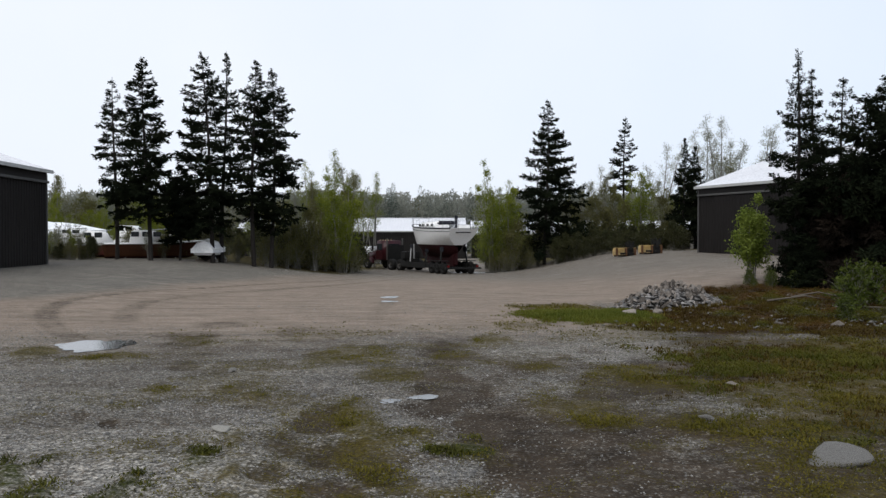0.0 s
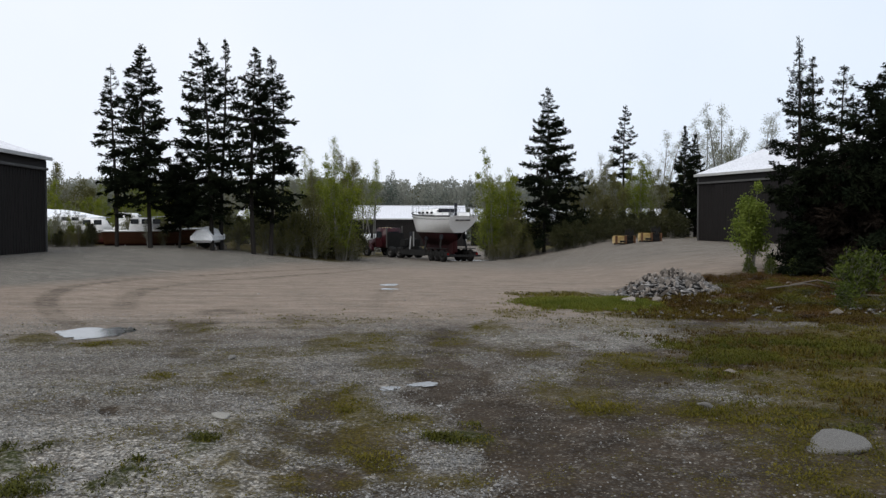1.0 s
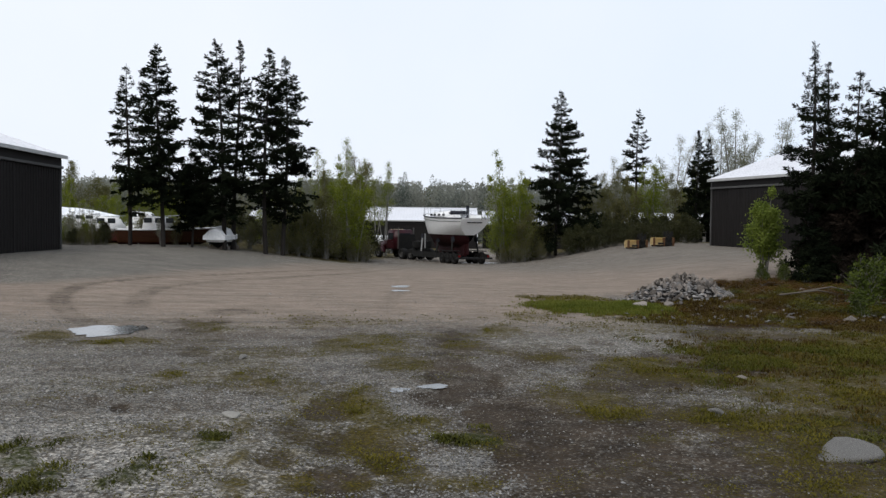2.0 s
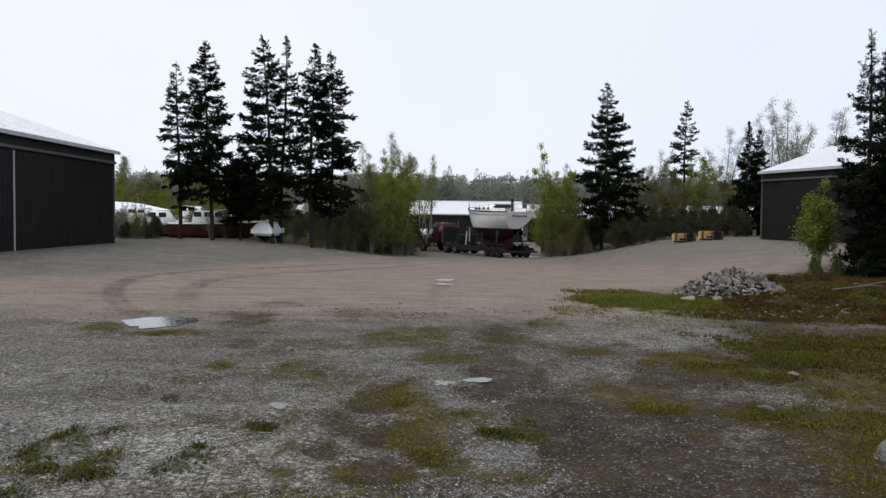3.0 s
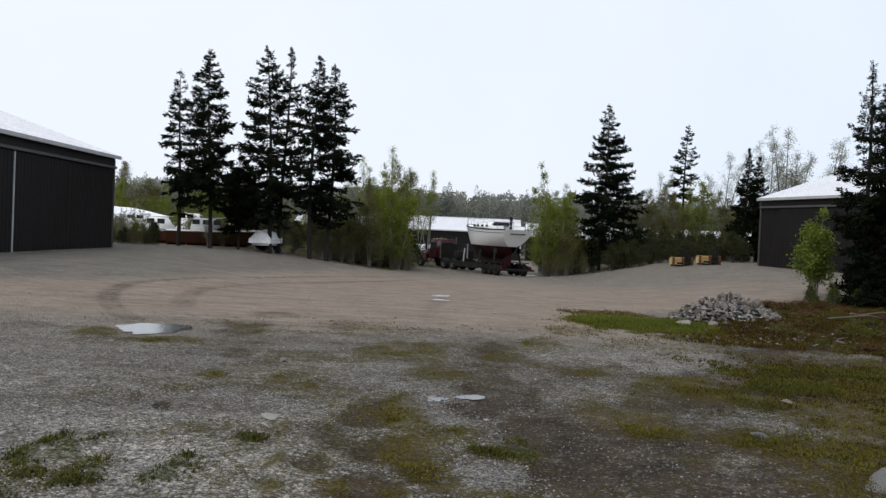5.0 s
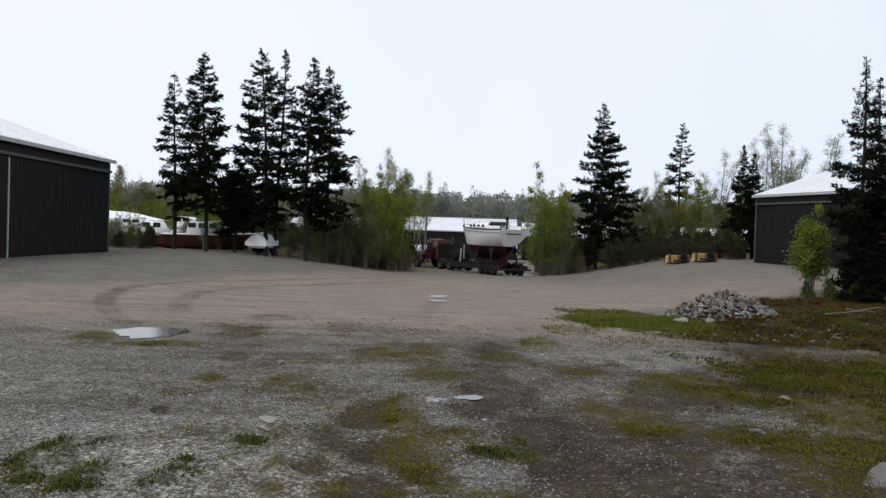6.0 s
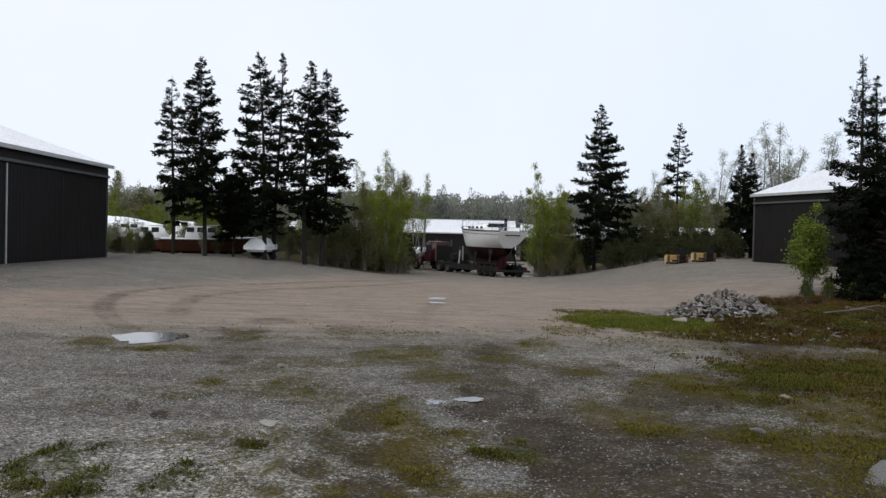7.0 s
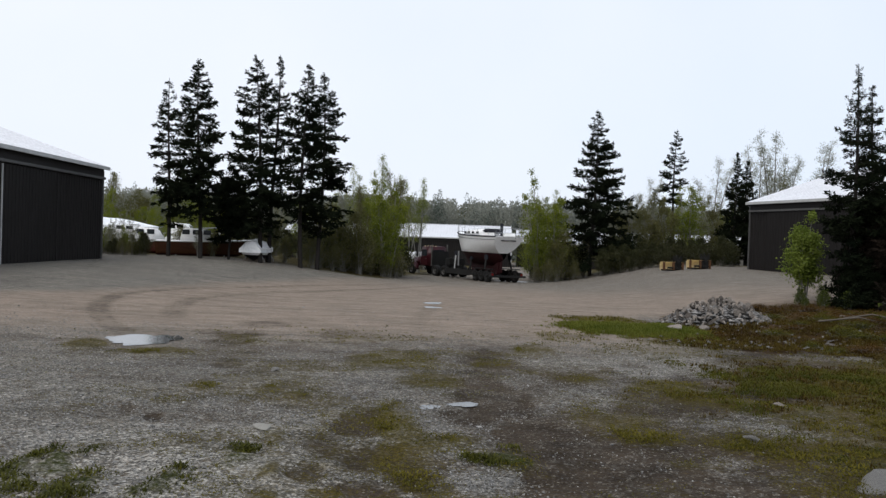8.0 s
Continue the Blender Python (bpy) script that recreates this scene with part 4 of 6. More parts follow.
RIM_GREY = surface("dusty_steel_rim", (0.05, 0.048, 0.045), (0.1, 0.095, 0.09), 3, 0.6, fine=20, relief=0.1)
CHROME = surface("dull_chrome", (0.45, 0.45, 0.45), (0.6, 0.6, 0.6), 3, 0.25, metal=1.0, fine=20, relief=0.02)
STEEL_GREY = surface("galvanised_steel", (0.28, 0.28, 0.28), (0.42, 0.42, 0.42), 3, 0.45, metal=0.7, fine=20, relief=0.05)
DARK_GLASS, nt_, b_ = nodes_of("dark_window_glass")
b_.inputs["Base Color"].default_value = (0.02, 0.024, 0.028, 1)
b_.inputs["Roughness"].default_value = 0.06
NAVY_CLOTH = surface("dark_canvas", (0.012, 0.013, 0.018), (0.025, 0.026, 0.032), 3, 0.9, fine=60, relief=0.3)
RUST = surface("rusty_plough_steel", (0.06, 0.028, 0.014), (0.14, 0.07, 0.035), 5, 0.9, fine=30, relief=0.3)
PLOUGH_YELLOW = surface("chipped_yellow_plough_paint", (0.6, 0.46, 0.24), (0.8, 0.67, 0.42), 2.5, 0.5, fine=25, relief=0.15)
ROCK = surface("broken_grey_rock", (0.024, 0.020, 0.017), (0.255, 0.224, 0.196), 5, 0.9, fine=30, relief=0.6, depth=0.02, per_object=0.7)
RUBBLE_SHADE = surface("gap_shaded_rubble", (0.012, 0.011, 0.010), (0.04, 0.037, 0.034), 9, 0.95, fine=40, relief=0.8, depth=0.03)
GRANITE = surface("speckled_granite", (0.05, 0.047, 0.041), (0.31, 0.297, 0.275), 38, 0.9, fine=90, relief=0.9, depth=0.015)
PALE_STONE = surface("pale_smooth_stone", (0.19, 0.18, 0.155), (0.28, 0.268, 0.24), 6, 0.85, fine=80, relief=0.2)
DEADWOOD = surface("weathered_dead_wood", (0.06, 0.05, 0.04), (0.13, 0.113, 0.095), 4, 0.9, fine=40, relief=0.4)
LAMP_RED = surface("red_lamp_lens", (0.09, 0.006, 0.006), (0.13, 0.01, 0.01), 3, 0.2, relief=0)
BLOCKING = surface("grey_timber_blocking", (0.10, 0.085, 0.07), (0.2, 0.17, 0.14), 4, 0.9, fine=30, relief=0.4)


def spot(azimuth, d):
    return -d * math.sin(radians(azimuth)), d * math.cos(radians(azimuth))


def sheet(bm, rows, close=False):
    """Skins a grid of points."""
    vs = [[bm.verts.new(p) for p in r] for r in rows]
    for a, b in zip(vs, vs[1:]):
        for k in range(len(a) - 1):
            bm.faces.new((a[k], a[k + 1], b[k + 1], b[k]))
    return vs


def hull_shell(L, half, sheer, x_low, x_up, z_low=0.0, n=24, rows=9, flare=0.16, stern=0.0):
    """The sides and stern board of a hull from its waterline to the sheer."""
    bm = bmesh.new()
    ends = []
    for sgn in (1, -1):
        grid = []
        for r in range(rows):
            k = r / (rows - 1)
            line = []
            for i in range(n + 1):
                s = i / n
                x = (x_low[0] + (x_low[1] - x_low[0]) * s) * (1 - k) + (x_up[0] + (x_up[1] - x_up[0]) * s) * k
                line.append((x, sgn * half(s) * (1 - flare - stern * (1 - s) ** 4 * (1 - k) ** 2.6 + flare * k ** 0.7), z_low + (sheer(s) - z_low) * k))
            grid.append(line if sgn > 0 else line[::-1])
        vs = sheet(bm, grid)
        ends.append([r[0] if sgn > 0 else r[-1] for r in vs])
    for k in range(rows - 1):
        bm.faces.new((ends[0][k], ends[0][k + 1], ends[1][k + 1], ends[1][k]))
    bmesh.ops.remove_doubles(bm, verts=bm.verts, dist=0.004)
    bmesh.ops.recalc_face_normals(bm, faces=bm.faces)
    return bm


def hull_bottom(L, half, x_low, depth, n=24, rows=6, flare=0.16, vee=1.0, stern=0.0):
    bm = bmesh.new()
    for sgn in (1, -1):
        grid = []
        for r in range(rows):
            k = r / (rows - 1)
            line = []
            for i in range(n + 1):
                s = i / n
                d = depth * (min(1.0, math.sin(math.pi * (0.12 + 0.88 * s)) * 1.25))
                line.append((x_low[0] + (x_low[1] - x_low[0]) * s, sgn * half(s) * (1 - flare - stern * (1 - s) ** 4) * (1 - k) ** (0.6 if vee < 1 else 0.8), -d * k ** 0.8))
            grid.append(line if sgn < 0 else line[::-1])
        sheet(bm, grid)
    bmesh.ops.remove_doubles(bm, verts=bm.verts, dist=0.004)
    bmesh.ops.recalc_face_normals(bm, faces=bm.faces)
    return bm


def deck_sheet(half, sheer, x_up, n=24, drop=0.06, camber=0.08):
    bm = bmesh.new()
    grid = []
    for i in range(n + 1):
        s = i / n
        x, h, z = x_up[0] + (x_up[1] - x_up[0]) * s, half(s) * 0.985, sheer(s) - drop
        grid.append([(x, h * w, z + camber * (1 - w * w)) for w in (1, 0.6, 0.2, -0.2, -0.6, -1)])
    sheet(bm, grid)
    bmesh.ops.recalc_face_normals(bm, faces=bm.faces)
    return bm


def rail_strip(half, sheer, x_up, n=24, r=0.035, dz=0.0):
    v, f = [], []
    for sgn in (1, -1):
        limb_tube(v, f, [(x_up[0] + (x_up[1] - x_up[0]) * i / n, sgn * (half(i / n) + 0.005), sheer(i / n) + dz) for i in range(n + 1)], [r] * (n + 1), 6)
    return v, f


def wheel_on(parent, x, y, z, r=0.5, w=0.28, rim=None):
    """A tyre with its rim; the axle runs along y."""
    bm = bmesh.new()
    prof = [(r * 0.56, -w / 2), (r * 0.9, -w / 2), (r * 0.98, -w * 0.36), (r, -w * 0.2), (r, w * 0.2), (r * 0.98, w * 0.36), (r * 0.9, w / 2), (r * 0.56, w / 2)]
    seg = 20
    rings = [[(a * math.cos(2 * math.pi * k / seg), b, a * math.sin(2 * math.pi * k / seg)) for a, b in prof] for k in range(seg)]
    sheet(bm, rings + rings[:1])
    bmesh.ops.remove_doubles(bm, verts=bm.verts, dist=1e-4)
    bmesh.ops.recalc_face_normals(bm, faces=bm.faces)
    ty = part("wheel", bm, RUBBER, parent, smooth=True, at=pose(x, y, z))
    bm = bmesh.new()
    prof = [(r * 0.57, -w * 0.46), (r * 0.5, -w * 0.3), (r * 0.2, -w * 0.2), (r * 0.18, -w * 0.5), (0.01, -w * 0.5)]
    for sg in (1, -1):
        rings = [[(a * math.cos(2 * math.pi * k / seg), b * sg, a * math.sin(2 * math.pi * k / seg)) for a, b in prof] for k in range(seg)]
        sheet(bm, rings + rings[:1])
    bmesh.ops.remove_doubles(bm, verts=bm.verts, dist=1e-4)
    bmesh.ops.recalc_face_normals(bm, faces=bm.faces)
    part("rim", bm, rim or RIM_GREY, ty, "grey steel rim")
    return ty


# ---- the sailing boat on its way out of the yard ----
def sailing_boat(m):
    """x runs from stern to bow; the waterline lies at z = 0."""
    L = 10.0
    boat = empty("sailing_boat", m, "white sailing boat with dark red bottom on a trailer", "boat")
    half = lambda s: 1.66 * (1 - max(0.0, (s - 0.42) / 0.58) ** 2.2) if s > 0.42 else 1.66 * (1 - 0.30 * ((0.42 - s) / 0.42) ** 2)
    half_ = lambda s: max(0.02, half(s))
    sheer = lambda s: 1.28 + 0.5 * max(0, s - 0.25) ** 1.6
    low, up = (1.0, 8.9), (0.0, L)
    part("hull_side", hull_shell(L, half_, sheer, low, up, stern=0.55), GELCOAT, boat, "white hull above the waterline", False)
    part("bottom", hull_bottom(L, half_, low, 1.05, stern=0.55), ANTIFOUL, boat, "dark red antifouled bottom", True)
    bm = bmesh.new()
    prof = [(1.5, -0.2), (1.75, -1.66), (6.0, -1.7), (7.7, -1.0), (8.3, -0.35)]
    for y, sg in ((0.0, 1),):
        a = [bm.verts.new((x, 0.24 if 2.5 < x < 7 else 0.12, z)) for x, z in prof]
        b = [bm.verts.new((x, -0.24 if 2.5 < x < 7 else -0.12, z)) for x, z in prof]
        bm.faces.new(a)
        bm.faces.new(b[::-1])
        for k in range(len(prof)):
            bm.faces.new((a[k], b[k], b[(k + 1) % 5], a[(k + 1) % 5]))
    bmesh.ops.bevel(bm, geom=list(bm.edges), offset=0.04, segments=2, affect="EDGES")
    bmesh.ops.recalc_face_normals(bm, faces=bm.faces)
    part("keel", bm, ANTIFOUL, boat, "dark red keel")
    part("rudder", boxed(1.25, 1.95, -0.05, 0.05, -1.5, -0.1, bevel=0.03), ANTIFOUL, boat, "dark red rudder")
    part("deck", deck_sheet(half_, sheer, up), GELCOAT, boat)
    v, f = rail_strip(half_, sheer, up, r=0.045)
    mesh_part("rub_rail", mesh_from("rub_rail", v, f, NAVY_CLOTH, True), boat, "dark rub rail")
    v, f = rail_strip(lambda s: half_(s) * 0.985, lambda s: sheer(s) - 0.24, (0.2, L - 0.1), r=0.014)
    mesh_part("cove_stripe", mesh_from("cove_stripe", v, f, NAVY_CLOTH, True), boat, "thin dark stripe")
    # cabin with its windows, cockpit coaming and hatch
    bm = boxed(3.4, 7.2, -0.85, 0.85, 1.3, 1.78, bevel=0.12)
    for vv in bm.verts:
        if vv.co.z > 1.6:
            vv.co.y *= 0.88
            vv.co.x = 5.3 + (vv.co.x - 5.3) * 0.93
            vv.co.z -= 0.05 * (vv.co.x - 5.3) / 1.9
    cab = part("cabin", bm, GELCOAT, boat, "white cabin trunk", True)
    for sg in (1, -1):
        for x in (4.0, 4.9, 5.8, 6.5):
            part("cabin_window", boxed(x, x + 0.45, sg * 0.83 - 0.02, sg * 0.83 + 0.02, 1.45, 1.62, bevel=0.015), DARK_GLASS, cab)
    part("hatch", boxed(5.9, 6.4, -0.3, 0.3, 1.72, 1.8, bevel=0.02), DARK_GLASS, cab)
    for y0, y1 in ((-0.95, -0.85), (0.85, 0.95)):
        part("coaming", boxed(0.9, 3.4, y0, y1, 1.22, 1.55, bevel=0.03), GELCOAT, boat)
    bm = boxed(2.9, 3.6, -0.7, 0.7, 1.5, 1.86, bevel=0.13)
    part("spray_hood", bm, NAVY_CLOTH, boat, "folded dark canvas spray hood", True)
    part("binnacle", tube(bmesh.new(), (1.5, 0, 1.2), (1.5, 0, 2.25), 0.1, 0.13, 10), NAVY_CLOTH, boat, "dark wheel pedestal")
    # rails
    bm = bmesh.new()
    pts = [(1.2, 1.25), (0.12, 1.1), (0.02, 0.5), (0.02, -0.5), (0.12, -1.1), (1.2, -1.25)]
    for zz in (1.55, 1.9):
        for a, b in zip(pts, pts[1:]):
            tube(bm, (*a, zz), (*b, zz), 0.014, seg=6)
    for a in pts:
        tube(bm, (*a, 1.2), (*a, 1.9), 0.014, seg=6)
    part("stern_rail", bm, CHROME, boat, "stainless stern rail")
    bm = bmesh.new()
    pts = [(8.6, 0.75), (9.6, 0.28), (10.0, 0), (9.6, -0.28), (8.6, -0.75)]
    for a, b in zip(pts, pts[1:]):
        tube(bm, (*a, 2.1), (*b, 2.1), 0.014, seg=6)
    for a in pts[:2] + pts[3:]:
        tube(bm, (*a, 1.5), (*a, 2.1), 0.014, seg=6)
    part("bow_rail", bm, CHROME, boat, "stainless bow rail")
    for sg in (1, -1):
        for x in (2.6, 4.2, 5.8, 7.3):
            s = x / L
            part("stanchion", tube(bmesh.new(), (x, sg * (half(s) - 0.08), sheer(s) - 0.05), (x, sg * (half(s) - 0.08), sheer(s) + 0.55), 0.013, seg=6), CHROME, boat)
        bm = bmesh.new()
        line = [(1.2, 1.25, 1.9)] + [(x, half(x / L) - 0.08, sheer(x / L) + 0.55) for x in (2.6, 4.2, 5.8, 7.3)] + [(8.6, 0.75, 2.1)]
        for a, b in zip(line, line[1:]):
            tube(bm, (a[0], sg * a[1], a[2]), (b[0], sg * b[1], b[2]), 0.007, seg=4)
        part("lifeline", bm, CHROME, boat)
    # swim ladder and the name on the stern as plain bars
    bm = bmesh.new()
    for y in (-0.75, -0.45):
        tube(bm, (-0.03, y, 1.15), (-0.03, y, 2.0), 0.015, seg=6)
    for zz in (1.3, 1.55, 1.8):
        tube(bm, (-0.03, -0.75, zz), (-0.03, -0.45, zz), 0.012, seg=6)
    part("boarding_ladder", bm, CHROME, boat)
    for a, b in ((0.62, 0.3), (0.26, -0.1), (-0.14, -0.6)):
        part("name_bar", boxed(-0.012, -0.004, b, a, 0, 0.12), NAVY_CLOTH, boat, "dark lettering as a plain bar", at=pose(0.16, 0, 0.93, 0, 38, 0))
    return boat


def boat_trailer(m):
    """Hydraulic boat trailer; x forward, ground at z = 0."""
    tr = empty("boat_trailer", m, "black steel hydraulic boat trailer with upright pads", "trailer")
    for y in (-1.15, 1.15):
        part("side_beam", boxed(-0.6, 9.2, y - 0.1, y + 0.1, 0.5, 0.8, bevel=0.02), BLACK_STEEL, tr)
    for x in (3.6, 6.2, 9.0):
        part("cross_beam", boxed(x - 0.1, x + 0.1, -1.05, 1.05, 0.48, 0.7, bevel=0.02), BLACK_STEEL, tr)
    bm = boxed(9.0, 11.6, -0.45, 0.45, 0.75, 1.05, bevel=0.05)
    part("gooseneck", bm, BLACK_STEEL, tr)
    part("keel_plank", boxed(2.0, 8.4, -0.2, 0.2, 0.36, 0.52, bevel=0.02), BLACK_STEEL, tr)
    for x in (0.4, 1.5, 2.6):
        for y in (-1.12, 1.12):
            wheel_on(tr, x, y, 0.48, 0.48, 0.3, BLACK_STEEL)
        part("axle", tube(bmesh.new(), (x, -1.0, 0.48), (x, 1.0, 0.48), 0.06), BLACK_STEEL, tr)
    for x, h in ((1.0, 1.75), (3.9, 1.7), (7.2, 1.95)):
        for sg in (1, -1):
            bm = tube(bmesh.new(), (x, sg * 1.15, 0.75), (x + 0.1, sg * 1.0, h), 0.07)
            arm = part("pad_arm", bm, STEEL_GREY if x > 7 else BLACK_STEEL, tr)
            part("pad", boxed(x - 0.18, x + 0.38, sg * 0.98 - 0.05, sg * 0.98 + 0.05, h - 0.05, h + 0.35, bevel=0.04), NAVY_CLOTH, arm, "black rubber pad")
    part("bow_post", tube(bmesh.new(), (9.2, 0, 0.8), (9.2, 0, 2.3), 0.07), STEEL_GREY, tr, "pale steel bow post")
    for y in (-1.2, 1.2):
        part("tail_lamp", boxed(-0.66, -0.6, y - 0.09, y + 0.09, 0.56, 0.72, bevel=0.01), LAMP_RED, tr, "red tail lamp")
    for sg in (1, -1):
        part("mudguard", boxed(-0.2, 3.2, sg * 1.12 - 0.2, sg * 1.12 + 0.2, 0.99, 1.05, bevel=0.02), BLACK_STEEL, tr)
        part("ram", tube(bmesh.new(), (4.6, sg * 1.0, 0.8), (3.9, sg * 1.02, 1.35), 0.06), BLACK_STEEL, tr)
        part("side_plate", boxed(3.6, 8.8, sg * 1.27 - 0.012, sg * 1.27 + 0.012, 0.4, 0.86, bevel=0.008), BLACK_STEEL, tr)
    part("power_pack", boxed(9.4, 10.6, -0.7, 0.7, 1.05, 1.65, bevel=0.06), BLACK_STEEL, tr, "black hydraulic power pack")
    part("tail_bar", boxed(-0.75, -0.6, -1.5, 1.5, 0.42, 0.56, bevel=0.02), BLACK_STEEL, tr)
    return tr


def hauling_truck(m):
    """Conventional tractor, x forward from the drive axle, ground at z = 0."""
    t = empty("hauling_truck", m, "maroon bonneted haulage truck with day cab", "truck")
    for y in (-0.42, 0.42):
        part("frame_rail", boxed(-1.4, 4.6, y - 0.05, y + 0.05, 0.62, 0.9, bevel=0.01), BLACK_STEEL, t)
    for x in (-0.65, 0.65):
        for y in (-0.98, 0.98):
            wheel_on(t, x, y, 0.5, 0.5, 0.5)
    for y in (-1.02, 1.02):
        wheel_on(t, 4.35, y, 0.5, 0.5, 0.28)
    for x in (-0.65, 0.65, 4.35):
        part("axle", tube(bmesh.new(), (x, -0.9, 0.5), (x, 0.9, 0.5), 0.07), BLACK_STEEL, t)
    bm = boxed(1.75, 3.35, -1.0, 1.0, 0.85, 2.62, bevel=0.10)
    for v in bm.verts:
        if v.co.z > 1.7:
            v.co.y *= 0.93
            if v.co.x > 2.6:
                v.co.x -= 0.22 * (v.co.z - 1.7) / 0.9
    cab = part("cab", bm, MAROON, t, "maroon day cab", True)
    for y in (-1, 1):
        part("side_window", boxed(2.2, 2.95, y * 0.975 - 0.02, y * 0.975 + 0.02, 1.75, 2.32, bevel=0.02), DARK_GLASS, cab)
        d = part("cab_door", boxed(2.1, 3.1, y * 1.0 - 0.012, y * 1.0 + 0.012, 0.95, 1.7, bevel=0.01), MAROON, cab)
        part("door_handle", boxed(2.18, 2.34, y * 1.03 - 0.015, y * 1.03 + 0.015, 1.5, 1.54), CHROME, d)
        bm = bmesh.new()
        tube(bm, (3.25, y * 1.0, 2.2), (3.35, y * 1.25, 2.2), 0.015, seg=6)
        tube(bm, (3.25, y * 1.0, 1.7), (3.35, y * 1.25, 1.7), 0.015, seg=6)
        box(bm, 3.3, 3.38, y * 1.25 - 0.1, y * 1.25 + 0.1, 1.65, 2.25, bevel=0.02)
        part("mirror", bm, BLACK_STEEL, cab, "black side mirror")
        part("step", boxed(2.2, 3.2, y * 1.05 - 0.1, y * 1.05 + 0.1, 0.45, 0.85, bevel=0.05), CHROME, t, "chrome tank and step")
        part("exhaust_stack", tube(bmesh.new(), (1.6, y * 0.85, 0.9), (1.6, y * 0.85, 2.8), 0.06, seg=10), RIM_GREY, t, "dull exhaust stack")
        bm = bmesh.new()
        seg = [(4.35 + 0.66 * math.cos(a), 0.5 + 0.66 * math.sin(a)) for a in np.linspace(0.1, math.pi - 0.1, 12)]
        sheet(bm, [[(x, y * 0.72, z), (x, y * 1.16, z), (x, y * 1.17, z - 0.07)] for x, z in seg])
        part("wing", bm, MAROON, t, "maroon front wing", True)
        part("headlamp", boxed(4.95, 5.03, y * 0.85 - 0.14, y * 0.85 + 0.14, 0.92, 1.14, bevel=0.02), CHROME, t)
    part("windscreen", boxed(-0.02, 0.02, -0.82, 0.82, 0, 0.68, bevel=0.015), DARK_GLASS, cab, at=pose(3.3, 0, 1.72, 0, -14, 0))
    part("rear_window", boxed(1.725, 1.765, -0.6, 0.6, 1.8, 2.3, bevel=0.01), DARK_GLASS, cab)
    bm = boxed(3.3, 4.98, -0.72, 0.72, 0.85, 1.72, bevel=0.12)
    for v in bm.verts:
        if v.co.z > 1.2:
            v.co.z -= 0.22 * (v.co.x - 3.3) / 1.7
            v.co.y *= 0.9
    part("bonnet", bm, MAROON, t, "maroon bonnet", True)
    part("grille", boxed(4.97, 5.03, -0.48, 0.48, 0.7, 1.38, bevel=0.02), CHROME, t, "chrome grille")
    part("bumper", boxed(4.98, 5.15, -1.12, 1.12, 0.38, 0.7, bevel=0.06), CHROME, t, "chrome bumper")
    for y in (-0.6, -0.3, 0, 0.3, 0.6):
        part("marker_lamp", boxed(2.95, 3.05, y - 0.05, y + 0.05, 2.6, 2.66, bevel=0.015), PLOUGH_YELLOW, cab)
    part("fifth_wheel", boxed(-0.5, 0.5, -0.45, 0.45, 0.9, 1.0, bevel=0.03), BLACK_STEEL, t)
    part("headache_rack", boxed(1.4, 1.5, -0.9, 0.9, 0.9, 2.2, bevel=0.02), BLACK_STEEL, t)
    return t


rig_x, rig_y, rig_turn = 1.25, 60.6, 90 + 24
rig_z = gz(rig_x - 2, rig_y + 4)
slope = math.degrees(math.atan2(gz(rig_x - 5, rig_y + 9) - gz(rig_x, rig_y), 10.3))
RIG = pose(rig_x, rig_y, gz(rig_x, rig_y) - 0.02, 0, 0, rig_turn) @ pose(0, 0, 0, 0, -slope, 0)
boat_trailer(RIG)
sailing_boat(RIG @ pose(-0.9, 0, 2.2, 0, -1.0, 0))
hitch = RIG @ Vector((11.2, 0, 0))
hauling_truck(pose(hitch.x, hitch.y, gz(hitch.x, hitch.y) - 0.02, 0, 0, rig_turn + 16))


